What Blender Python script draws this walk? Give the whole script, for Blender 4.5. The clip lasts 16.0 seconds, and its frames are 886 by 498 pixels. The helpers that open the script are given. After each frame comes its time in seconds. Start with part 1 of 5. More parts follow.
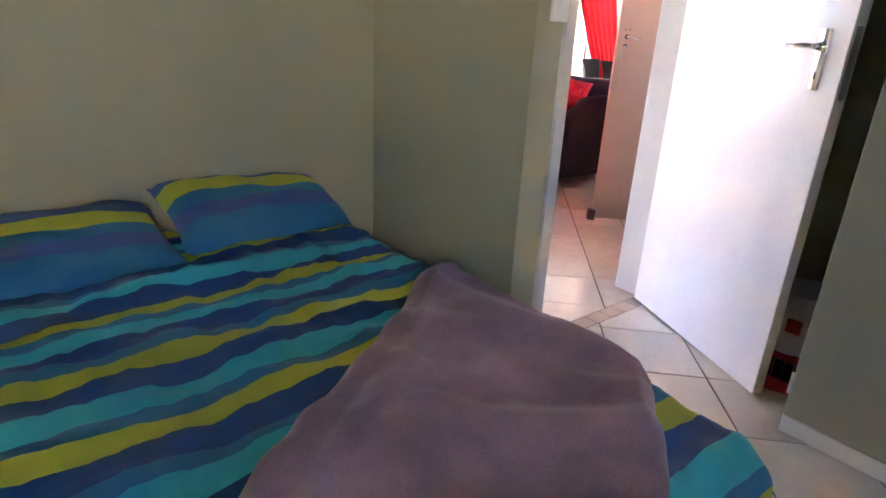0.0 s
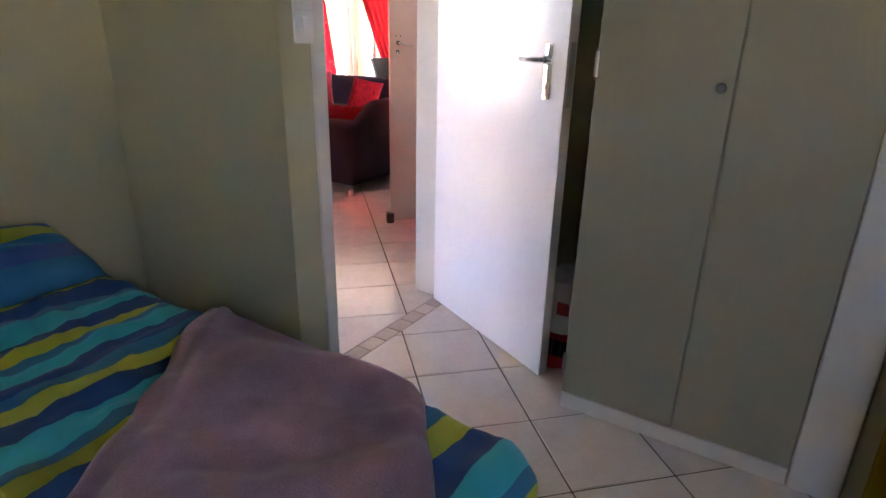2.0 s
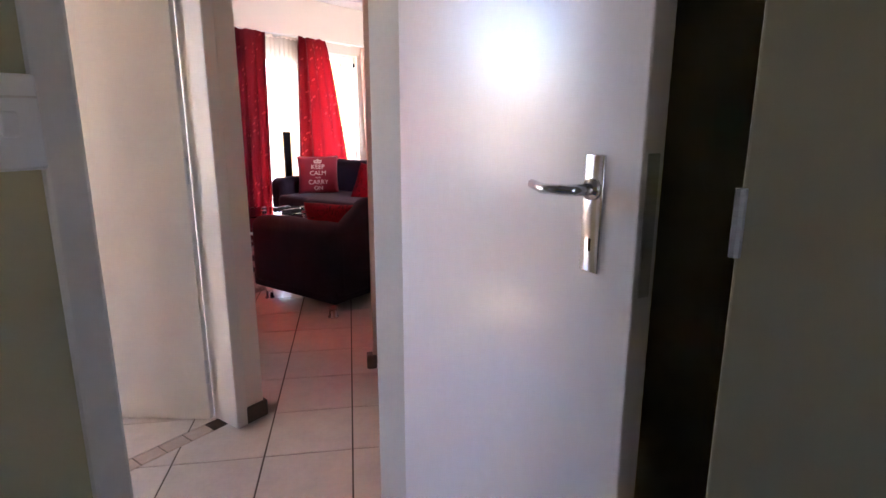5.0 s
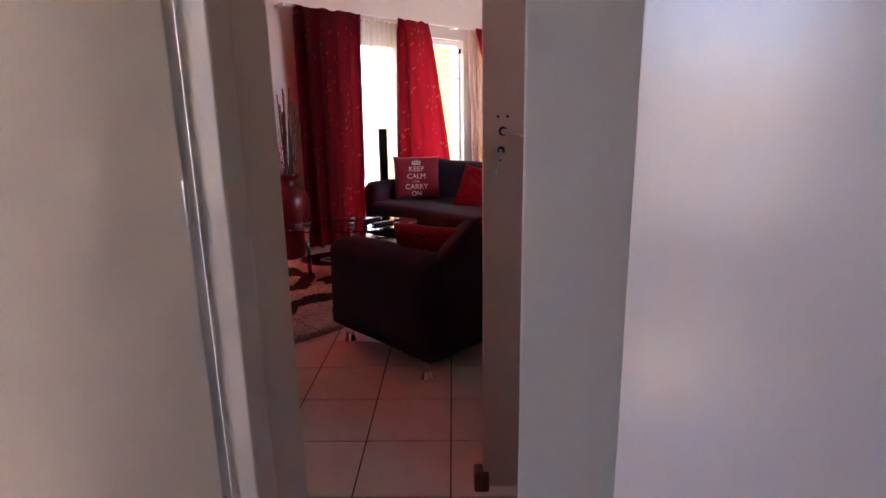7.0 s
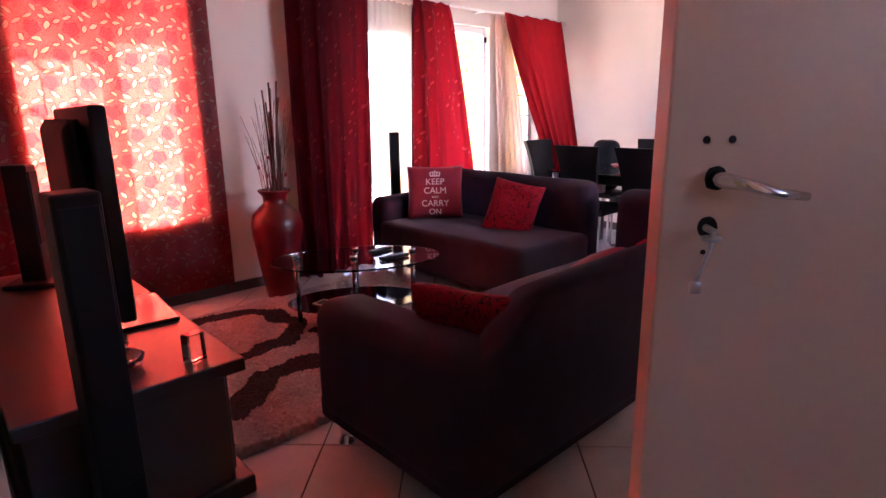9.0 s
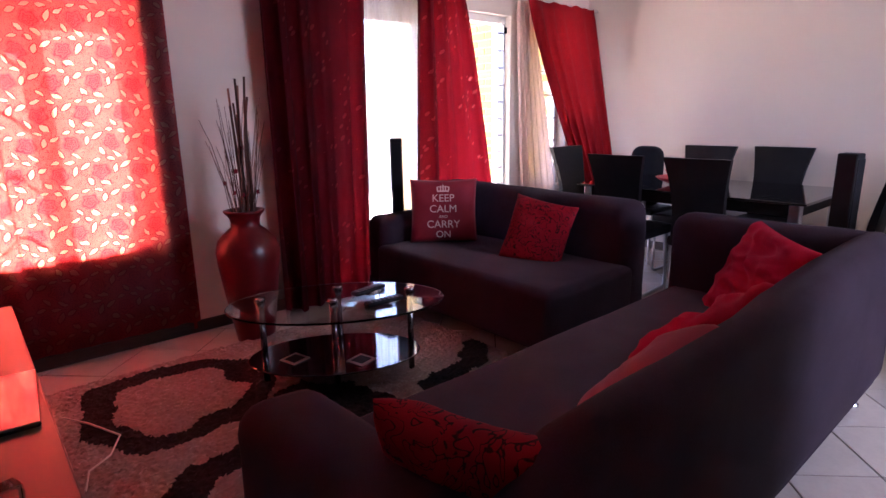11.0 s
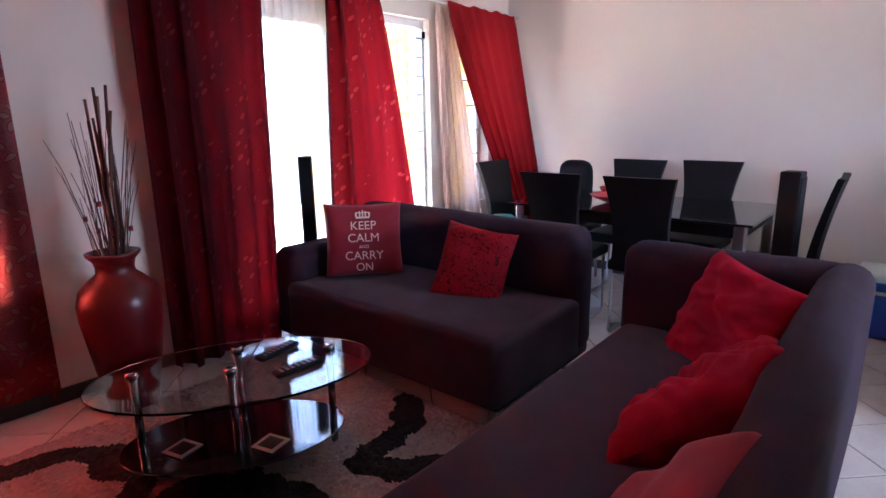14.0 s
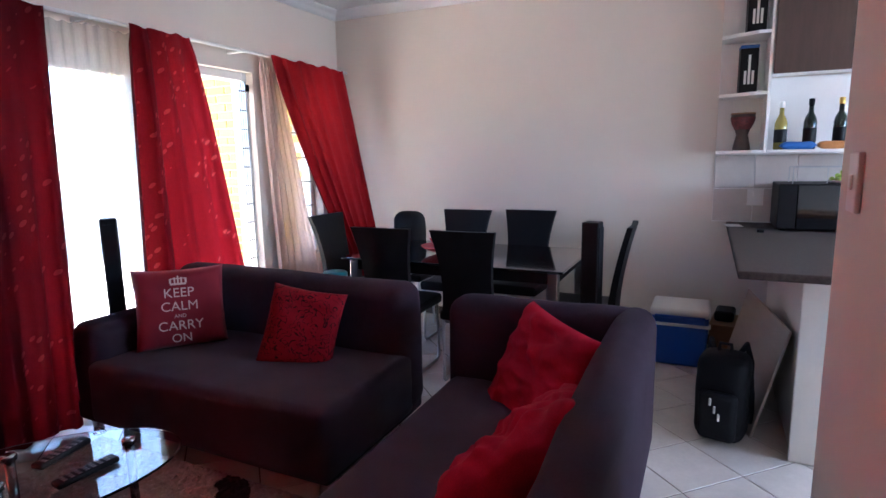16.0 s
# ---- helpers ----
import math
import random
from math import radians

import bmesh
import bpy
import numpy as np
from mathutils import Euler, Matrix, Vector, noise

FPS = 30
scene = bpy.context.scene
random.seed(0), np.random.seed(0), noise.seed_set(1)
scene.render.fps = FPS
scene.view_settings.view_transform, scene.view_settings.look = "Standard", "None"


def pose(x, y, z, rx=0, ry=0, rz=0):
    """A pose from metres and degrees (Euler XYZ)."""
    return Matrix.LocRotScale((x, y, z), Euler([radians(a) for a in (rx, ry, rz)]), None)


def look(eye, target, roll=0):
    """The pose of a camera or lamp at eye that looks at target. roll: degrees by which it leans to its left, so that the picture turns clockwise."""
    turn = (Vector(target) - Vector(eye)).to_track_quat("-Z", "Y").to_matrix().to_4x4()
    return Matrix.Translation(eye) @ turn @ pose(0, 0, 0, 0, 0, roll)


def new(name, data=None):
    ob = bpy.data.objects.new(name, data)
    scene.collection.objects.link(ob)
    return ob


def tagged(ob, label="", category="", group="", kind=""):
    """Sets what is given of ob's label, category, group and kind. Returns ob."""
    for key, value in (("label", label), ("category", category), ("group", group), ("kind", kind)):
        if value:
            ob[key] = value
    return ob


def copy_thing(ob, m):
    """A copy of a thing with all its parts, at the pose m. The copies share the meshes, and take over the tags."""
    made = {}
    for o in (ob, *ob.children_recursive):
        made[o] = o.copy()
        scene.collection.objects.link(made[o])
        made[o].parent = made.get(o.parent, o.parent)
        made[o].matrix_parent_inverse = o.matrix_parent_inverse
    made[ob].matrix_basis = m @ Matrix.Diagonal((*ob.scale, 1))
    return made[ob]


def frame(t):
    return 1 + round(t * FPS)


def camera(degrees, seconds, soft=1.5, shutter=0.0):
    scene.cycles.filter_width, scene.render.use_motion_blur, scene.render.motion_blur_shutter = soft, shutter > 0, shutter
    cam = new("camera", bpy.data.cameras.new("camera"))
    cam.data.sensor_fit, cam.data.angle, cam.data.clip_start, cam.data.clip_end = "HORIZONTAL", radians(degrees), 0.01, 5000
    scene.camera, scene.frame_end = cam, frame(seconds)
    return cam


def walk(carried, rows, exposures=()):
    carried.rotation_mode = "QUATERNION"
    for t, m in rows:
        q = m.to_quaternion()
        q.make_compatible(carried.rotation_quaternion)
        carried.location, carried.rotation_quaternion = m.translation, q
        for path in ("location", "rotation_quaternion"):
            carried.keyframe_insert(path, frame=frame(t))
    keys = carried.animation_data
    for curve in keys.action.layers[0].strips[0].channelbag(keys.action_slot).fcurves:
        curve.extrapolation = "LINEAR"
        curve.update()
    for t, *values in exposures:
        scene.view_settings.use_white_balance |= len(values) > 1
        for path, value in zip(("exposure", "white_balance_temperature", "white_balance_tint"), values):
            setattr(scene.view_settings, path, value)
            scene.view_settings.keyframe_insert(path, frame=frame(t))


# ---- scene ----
cam = camera(76.4, 16.0)
PATH = [
    (0, (2.074, 0.802, 1.112), (3.268, 2.25, 0.423), 2.9),
    (0.5, (2.067, 0.776, 1.117), (3.389, 2.114, 0.437), 2.6),
    (1, (2.077, 0.757, 1.128), (3.508, 1.979, 0.449), 2.2),
    (1.5, (2.129, 0.738, 1.155), (3.667, 1.817, 0.469), 1.7),
    (2, (2.224, 0.738, 1.193), (3.819, 1.732, 0.51), 1.3),
    (2.5, (2.348, 0.744, 1.229), (3.972, 1.719, 0.586), 1.0),
    (3, (2.459, 0.776, 1.251), (4.105, 1.755, 0.676), 0.8),
    (3.5, (2.643, 0.847, 1.264), (4.305, 1.833, 0.75), 0.6),
    (4, (2.839, 0.935, 1.277), (4.502, 1.935, 0.793), 0.5),
    (6.5, (3.808, 1.707, 1.205), (5.185, 3.085, 0.751), -1.0),
    (7, (3.962, 1.912, 1.246), (5.31, 3.314, 0.779), -1.0),
    (7.5, (4.124, 2.13, 1.278), (5.451, 3.548, 0.801), -1.1),
    (8, (4.277, 2.353, 1.28), (5.6, 3.775, 0.803), -1.1),
    (8.5, (4.432, 2.551, 1.271), (5.756, 3.973, 0.797), -0.9),
    (9, (4.589, 2.719, 1.269), (5.91, 4.144, 0.795), -0.9),
    (11.5, (5.274, 3.346, 1.269), (6.535, 4.826, 0.804), -1.1),
    (12, (5.343, 3.453, 1.284), (6.608, 4.932, 0.819), -1.1),
    (12.5, (5.383, 3.544, 1.306), (6.666, 5.006, 0.843), -1.0),
    (13, (5.408, 3.593, 1.315), (6.737, 5.014, 0.853), -1.0),
    (13.5, (5.431, 3.62, 1.317), (6.834, 4.969, 0.857), -0.9),
    (14, (5.452, 3.624, 1.325), (6.937, 4.884, 0.87), -1.0),
    (14.5, (5.471, 3.592, 1.352), (7.039, 4.753, 0.909), -1.1),
    (15, (5.491, 3.566, 1.377), (7.136, 4.625, 0.964), -1.1),
    (15.5, (5.519, 3.555, 1.391), (7.243, 4.501, 1.029), -1.1),
    (16, (5.549, 3.531, 1.411), (7.336, 4.37, 1.088), -1.0),
]
EXPO = [(0, 6.85, 6200, 22), (0.6, 6.75, 6190, 22), (1.3, 6.5, 6170, 22), (2.5, 6.35, 6150, 23), (4, 5.7, 6050, 23), (6.5, 4.85, 5950, 30), (7.2, 4.42, 6150, 33), (8, 4.65, 6450, 36), (9, 4.92, 5900, 39), (11.5, 4.32, 5450, 31), (13, 4.36, 5250, 24), (14.5, 4.62, 5050, 17), (16, 4.25, 4950, 12)]
walk(cam, [(t, look(eye, target, roll)) for t, eye, target, roll in PATH], EXPO)

# ---- daylight ----
SUN_EL, SUN_AZ = 60.0, 27.0   # azimuth from north towards east
world = bpy.data.worlds.new("world")
scene.world = world
world.use_nodes = True
wn = world.node_tree
bg = wn.nodes["Background"]
sky = wn.nodes.new("ShaderNodeTexSky")
sky.sky_type, sky.sun_disc = "NISHITA", False
sky.sun_elevation, sky.sun_rotation = radians(SUN_EL), radians(SUN_AZ)
wn.links.new(sky.outputs[0], bg.inputs[0])
bg.inputs[1].default_value = 0.075
sun = new("sun", bpy.data.lights.new("sun", "SUN"))
sun.data.energy, sun.data.angle, sun.data.color = 5.0, radians(0.5), (1.0, 0.84, 0.60)
sv = Vector((math.sin(radians(SUN_AZ)) * math.cos(radians(SUN_EL)), math.cos(radians(SUN_AZ)) * math.cos(radians(SUN_EL)), math.sin(radians(SUN_EL))))
sun.matrix_world = look(sv * 30, (0, 0, 0))


def fill_light(name, x, y, z, w, h, watts):
    """An added area lamp in a south window's opening, in place of sky light, towards the north."""
    lamp = new(name, bpy.data.lights.new(name, "AREA"))
    lamp.data.shape, lamp.data.size, lamp.data.size_y = "RECTANGLE", w, h
    lamp.data.energy, lamp.data.color = watts, (0.92, 0.96, 1.0)
    lamp.matrix_world = look((x, y, z), (x, y + 1, z - 1.5))


# lamp added at the unseen kitchen window, tilted down to brighten the floor
fill_light("kitchen_fill_light", 8.55, 0.58, 1.57, 2.0, 1.15, 3.8)



# ---- materials ----
def nt(name):
    m = bpy.data.materials.new(name)
    m.use_nodes = True
    t = m.node_tree
    return m, t, t.nodes["Principled BSDF"]


def node(t, kind, **inputs):
    n = t.nodes.new(kind)
    for k, v in inputs.items():
        n.inputs[k.replace("_", " ")].default_value = v
    return n


def math_node(t, op, a, b=None):
    n = t.nodes.new("ShaderNodeMath")
    n.operation = op
    for i, v in enumerate((a, b)):
        if v is None:
            continue
        if isinstance(v, (int, float)):
            n.inputs[i].default_value = v
        else:
            t.links.new(v, n.inputs[i])
    return n.outputs[0]


def ramp(t, fac, stops, mode="LINEAR"):
    r = t.nodes.new("ShaderNodeValToRGB")
    r.color_ramp.interpolation = mode
    e = r.color_ramp.elements
    while len(e) < len(stops):
        e.new(0.5)
    for k, (p, c) in enumerate(stops):
        e[k].position, e[k].color = p, (*c, 1)
    t.links.new(fac, r.inputs[0])
    return r.outputs[0]


def shade(c, k):
    return tuple(min(1.0, v * k) for v in c)


def mat(name, col, rough=0.6, metal=0.0, var=0.1, scale=5.0, fine=90.0, bump=0.08, spec=0.5, coat=0.0, coat_rough=0.08, sheen=0.0, stretch=(1, 1, 1), dirt=None, rvar=0.1, per=0.0):
    """A surface with broad and fine variation, fine relief and uneven gloss."""
    m, t, p = nt(name)
    tc = t.nodes.new("ShaderNodeTexCoord")
    mp = t.nodes.new("ShaderNodeMapping")
    mp.inputs["Scale"].default_value = stretch
    t.links.new(tc.outputs["Object"], mp.inputs[0])
    vec = mp.outputs[0]
    if per:
        oi = t.nodes.new("ShaderNodeObjectInfo")
        ad = t.nodes.new("ShaderNodeVectorMath")
        ad.operation = "ADD"
        sc = math_node(t, "MULTIPLY", oi.outputs["Random"], 37.0)
        t.links.new(vec, ad.inputs[0])
        t.links.new(sc, ad.inputs[1])
        vec = ad.outputs[0]
    n1 = node(t, "ShaderNodeTexNoise", Scale=scale, Detail=5.0, Roughness=0.6)
    n2 = node(t, "ShaderNodeTexNoise", Scale=fine, Detail=3.0)
    t.links.new(vec, n1.inputs["Vector"])
    t.links.new(vec, n2.inputs["Vector"])
    f = math_node(t, "ADD", math_node(t, "MULTIPLY", n1.outputs[0], 0.7), math_node(t, "MULTIPLY", n2.outputs[0], 0.3))
    if per:
        f = math_node(t, "ADD", f, math_node(t, "MULTIPLY", math_node(t, "SUBTRACT", oi.outputs["Random"], 0.5), per))
    stops = [(0.3, shade(col, 1 - var)), (0.7, shade(col, 1 + var))]
    if dirt:
        stops = [(0.24, dirt), (0.36, shade(col, 1 - var)), (0.7, shade(col, 1 + var))]
    t.links.new(ramp(t, f, stops), p.inputs["Base Color"])
    p.inputs["Metallic"].default_value = metal
    p.inputs["Specular IOR Level"].default_value = spec
    t.links.new(math_node(t, "ADD", math_node(t, "MULTIPLY", n1.outputs[0], rvar), rough - rvar / 2), p.inputs["Roughness"])
    if coat:
        p.inputs["Coat Weight"].default_value = coat
        p.inputs["Coat Roughness"].default_value = coat_rough
    if sheen:
        p.inputs["Sheen Weight"].default_value = sheen
        p.inputs["Sheen Roughness"].default_value = 0.4
    if bump:
        b = node(t, "ShaderNodeBump", Strength=bump, Distance=0.004)
        t.links.new(n2.outputs[0], b.inputs["Height"])
        t.links.new(b.outputs[0], p.inputs["Normal"])
    return m


def glass_mat(name, tint=(0.95, 1, 0.98), rough=0.0):
    m, t, p = nt(name)
    p.inputs["Base Color"].default_value = (*tint, 1)
    p.inputs["Transmission Weight"].default_value = 1.0
    p.inputs["Roughness"].default_value = rough
    p.inputs["IOR"].default_value = 1.45
    return m


def cloth(name, col, trans, weight=0.45, open_=0.0):
    """Thin curtain cloth: part of the light comes through it."""
    m, t, p = nt(name)
    out = t.nodes["Material Output"]
    tc = t.nodes.new("ShaderNodeTexCoord")
    n1 = node(t, "ShaderNodeTexNoise", Scale=160.0, Detail=2.0)
    mp = t.nodes.new("ShaderNodeMapping")
    mp.inputs["Scale"].default_value = (1, 1, 0.25)
    t.links.new(tc.outputs["Object"], mp.inputs[0])
    t.links.new(mp.outputs[0], n1.inputs["Vector"])
    t.links.new(ramp(t, n1.outputs[0], [(0.3, shade(col, 0.8)), (0.7, shade(col, 1.15))]), p.inputs["Base Color"])
    p.inputs["Roughness"].default_value = 0.7
    p.inputs["Specular IOR Level"].default_value = 0.12
    tr = t.nodes.new("ShaderNodeBsdfTranslucent")
    tr.inputs[0].default_value = (*trans, 1)
    mix = t.nodes.new("ShaderNodeMixShader")
    mix.inputs[0].default_value = weight
    t.links.new(p.outputs[0], mix.inputs[1])
    t.links.new(tr.outputs[0], mix.inputs[2])
    last = mix.outputs[0]
    if open_:
        holes = t.nodes.new("ShaderNodeBsdfTransparent")
        mo = t.nodes.new("ShaderNodeMixShader")
        mo.inputs[0].default_value = open_
        t.links.new(last, mo.inputs[1])
        t.links.new(holes.outputs[0], mo.inputs[2])
        last = mo.outputs[0]
    t.links.new(last, out.inputs[0])
    return m, t, tr, mix, mp


def leaves(t, coord, scale, rot, size, stretch=(1.0, 1.9)):
    """1 inside scattered leaf shapes on the x-z plane of the cloth."""
    mp = t.nodes.new("ShaderNodeMapping")
    mp.vector_type = "TEXTURE"
    mp.inputs["Rotation"].default_value = (0, rot, 0)
    mp.inputs["Scale"].default_value = (1 / (scale * stretch[0]), 1e5, 1 / (scale * stretch[1]))
    t.links.new(coord, mp.inputs[0])
    v = t.nodes.new("ShaderNodeTexVoronoi")
    v.inputs["Scale"].default_value = 1.0
    v.inputs["Randomness"].default_value = 0.75
    t.links.new(mp.outputs[0], v.inputs["Vector"])
    return math_node(t, "LESS_THAN", v.outputs["Distance"], size)


def floral(name):
    """Red burnout cloth: rows of outlined roses with pale leaves between them, light comes through it."""
    m, t, p = nt(name)
    out = t.nodes["Material Output"]
    tc = t.nodes.new("ShaderNodeTexCoord")
    sep = t.nodes.new("ShaderNodeSeparateXYZ")
    t.links.new(tc.outputs["UV"], sep.inputs[0])
    wob = node(t, "ShaderNodeTexNoise", Scale=13.0, Detail=2.0)
    fine = node(t, "ShaderNodeTexNoise", Scale=38.0, Detail=2.0, Distortion=1.5)
    for n in (wob, fine):
        t.links.new(tc.outputs["UV"], n.inputs["Vector"])
    pu, pv = 0.185, 0.150
    wu = math_node(t, "MULTIPLY", math_node(t, "SUBTRACT", wob.outputs[0], 0.5), 0.035)
    v = math_node(t, "DIVIDE", math_node(t, "ADD", sep.outputs[1], wu), pv)
    row = math_node(t, "FLOOR", v)
    u = math_node(t, "ADD", math_node(t, "DIVIDE", math_node(t, "ADD", math_node(t, "DIVIDE", sep.outputs[0], 1.35), wu), pu), math_node(t, "MULTIPLY", row, 0.62))
    lu = math_node(t, "MULTIPLY", math_node(t, "SUBTRACT", math_node(t, "FRACT", u), 0.5), pu)
    lv = math_node(t, "MULTIPLY", math_node(t, "SUBTRACT", math_node(t, "FRACT", v), 0.5), pv)

    def sq(x):
        return math_node(t, "MULTIPLY", x, x)
    rad = math_node(t, "SQRT", math_node(t, "ADD", sq(lu), sq(lv)))
    ang = math_node(t, "ARCTAN2", lv, lu)
    petal = math_node(t, "MULTIPLY", math_node(t, "SINE", math_node(t, "MULTIPLY", ang, 5.0)), 0.0045)
    d = math_node(t, "ADD", math_node(t, "ADD", rad, petal), math_node(t, "MULTIPLY", math_node(t, "SUBTRACT", fine.outputs[0], 0.5), 0.022))
    inrose = math_node(t, "LESS_THAN", d, 0.043)
    rings = math_node(t, "GREATER_THAN", math_node(t, "SINE", math_node(t, "MULTIPLY", d, 430.0)), 0.50)
    rose_line = math_node(t, "MULTIPLY", inrose, rings)
    leaf_, rim = None, None
    for cx_, cy_, rot, la, lb in ((0.070, 0.012, 1.25, 0.026, 0.0115), (-0.066, 0.034, 0.5, 0.025, 0.0105), (0.016, -0.061, -0.55, 0.026, 0.0110), (-0.052, -0.046, 2.2, 0.022, 0.0100), (0.052, 0.060, -0.35, 0.020, 0.0090), (-0.010, 0.062, 0.25, 0.021, 0.0085)):
        dx, dy = math_node(t, "SUBTRACT", lu, cx_), math_node(t, "SUBTRACT", lv, cy_)
        c_, s_ = math.cos(rot), math.sin(rot)
        e1 = math_node(t, "ADD", math_node(t, "MULTIPLY", dx, c_ / la), math_node(t, "MULTIPLY", dy, s_ / la))
        e2 = math_node(t, "SUBTRACT", math_node(t, "MULTIPLY", dy, c_ / lb), math_node(t, "MULTIPLY", dx, s_ / lb))
        q = math_node(t, "ADD", math_node(t, "ABSOLUTE", e2), sq(e1))
        one, two = math_node(t, "LESS_THAN", q, 1.0), math_node(t, "LESS_THAN", q, 1.55)
        leaf_ = one if leaf_ is None else math_node(t, "MAXIMUM", leaf_, one)
        rim = two if rim is None else math_node(t, "MAXIMUM", rim, two)
    away = math_node(t, "SUBTRACT", 1.0, inrose)
    vine = math_node(t, "MULTIPLY", away, math_node(t, "LESS_THAN", math_node(t, "ABSOLUTE", math_node(t, "SUBTRACT", fine.outputs[0], 0.5)), 0.016))
    lines = math_node(t, "MAXIMUM", math_node(t, "MAXIMUM", rose_line, vine), math_node(t, "MULTIPLY", rim, away))
    mixr = t.nodes.new("ShaderNodeMix")
    mixr.data_type = "RGBA"
    mixr.inputs[6].default_value, mixr.inputs[7].default_value = FLORAL_GROUND, FLORAL_ROSE
    t.links.new(inrose, mixr.inputs[0])
    mixa = t.nodes.new("ShaderNodeMix")
    mixa.data_type = "RGBA"
    mixa.inputs[7].default_value = FLORAL_LINE
    t.links.new(mixr.outputs[2], mixa.inputs[6])
    t.links.new(lines, mixa.inputs[0])
    mixb = t.nodes.new("ShaderNodeMix")
    mixb.data_type = "RGBA"
    mixb.inputs[7].default_value = FLORAL_LEAF
    t.links.new(mixa.outputs[2], mixb.inputs[6])
    t.links.new(math_node(t, "MULTIPLY", leaf_, away), mixb.inputs[0])
    tr = t.nodes.new("ShaderNodeBsdfTranslucent")
    t.links.new(mixb.outputs[2], tr.inputs[0])
    p.inputs["Base Color"].default_value = (0.13, 0.006, 0.010, 1)
    p.inputs["Roughness"].default_value = 0.5
    mix = t.nodes.new("ShaderNodeMixShader")
    mix.inputs[0].default_value = 0.5
    t.links.new(p.outputs[0], mix.inputs[1])
    t.links.new(tr.outputs[0], mix.inputs[2])
    t.links.new(mix.outputs[0], out.inputs[0])
    return m


FLORAL_GROUND, FLORAL_ROSE = (0.46, 0.047, 0.030, 1), (0.46, 0.029, 0.022, 1)
FLORAL_LINE, FLORAL_LEAF = (0.30, 0.007, 0.011, 1), (0.50, 0.150, 0.085, 1)


def stripes(name, cols, period):
    """Woven cotton with printed bands along the local x axis."""
    m, t, p = nt(name)
    tc = t.nodes.new("ShaderNodeTexCoord")
    sep = t.nodes.new("ShaderNodeSeparateXYZ")
    t.links.new(tc.outputs["UV"], sep.inputs[0])
    f = math_node(t, "FRACT", math_node(t, "DIVIDE", sep.outputs[1], period))
    n2 = node(t, "ShaderNodeTexNoise", Scale=420.0, Detail=2.0)
    n1 = node(t, "ShaderNodeTexNoise", Scale=7.0, Detail=4.0)
    t.links.new(tc.outputs["Object"], n2.inputs["Vector"])
    t.links.new(tc.outputs["Object"], n1.inputs["Vector"])
    c = ramp(t, f, cols, "CONSTANT")
    mx = t.nodes.new("ShaderNodeMix")
    mx.data_type, mx.blend_type = "RGBA", "MULTIPLY"
    mx.inputs[0].default_value = 1.0
    t.links.new(c, mx.inputs[6])
    t.links.new(ramp(t, n1.outputs[0], [(0.3, (0.85, 0.85, 0.85)), (0.7, (1, 1, 1))]), mx.inputs[7])
    t.links.new(mx.outputs[2], p.inputs["Base Color"])
    p.inputs["Roughness"].default_value = 0.8
    p.inputs["Sheen Weight"].default_value = 0.1
    b = node(t, "ShaderNodeBump", Strength=0.25, Distance=0.002)
    t.links.new(n2.outputs[0], b.inputs["Height"])
    t.links.new(b.outputs[0], p.inputs["Normal"])
    return m



M = {}
M["wall_bed"] = mat("cream_wall_paint", (0.48, 0.43, 0.265), 0.55, var=0.03, scale=2.0, fine=140, bump=0.06)
M["wall"] = mat("white_wall_paint", (0.70, 0.632, 0.56), 0.55, var=0.03, scale=1.7, fine=140, bump=0.06)
M["ceil"] = mat("ceiling_paint", (0.8, 0.79, 0.77), 0.8, var=0.02, scale=2, bump=0.04)
M["frame"] = mat("door_frame_enamel", (0.68, 0.64, 0.58), 0.4, var=0.04, scale=4, fine=60, bump=0.1)
M["door"] = mat("white_door_enamel", (0.76, 0.74, 0.75), 0.30, var=0.03, scale=3, fine=34, bump=0.3, stretch=(1, 1, 0.35), coat=0.5, coat_rough=0.22)
M["door2"] = mat("cream_door_enamel", (0.56, 0.38, 0.29), 0.42, var=0.05, scale=3, fine=60, bump=0.1, dirt=None)
M["ward"] = mat("cream_wardrobe_enamel", (0.36, 0.315, 0.208), 0.45, var=0.05, scale=2.5, fine=45, bump=0.15, stretch=(1, 1, 0.3))
M["tile"] = mat("cream_floor_tile", (0.60, 0.54, 0.49), 0.2, var=0.09, scale=9, fine=60, bump=0.03, per=0.12)
M["grout"] = mat("dark_grout", (0.085, 0.06, 0.05), 0.9, var=0.25, scale=12)
M["listello"] = mat("brown_border_tile", (0.42, 0.33, 0.27), 0.35, var=0.15, scale=14, per=0.3)
M["skirt"] = mat("dark_brown_skirting", (0.06, 0.035, 0.026), 0.4, var=0.3, scale=14, stretch=(1, 1, 6))
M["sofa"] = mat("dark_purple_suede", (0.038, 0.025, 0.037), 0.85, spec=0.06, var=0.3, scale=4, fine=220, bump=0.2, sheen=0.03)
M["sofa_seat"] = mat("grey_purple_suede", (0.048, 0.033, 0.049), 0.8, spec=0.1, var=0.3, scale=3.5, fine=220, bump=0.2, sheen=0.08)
M["chrome"] = mat("chrome", (0.75, 0.75, 0.76), 0.15, 1.0, var=0.04, scale=20, bump=0.0, rvar=0.08)
M["dark_chrome"] = mat("smoked_chrome", (0.30, 0.29, 0.30), 0.2, 1.0, var=0.06, scale=20, bump=0.0, rvar=0.08)
M["knob"] = mat("dull_grey_metal", (0.16, 0.15, 0.14), 0.45, 0.6, var=0.1, scale=20, bump=0.02)
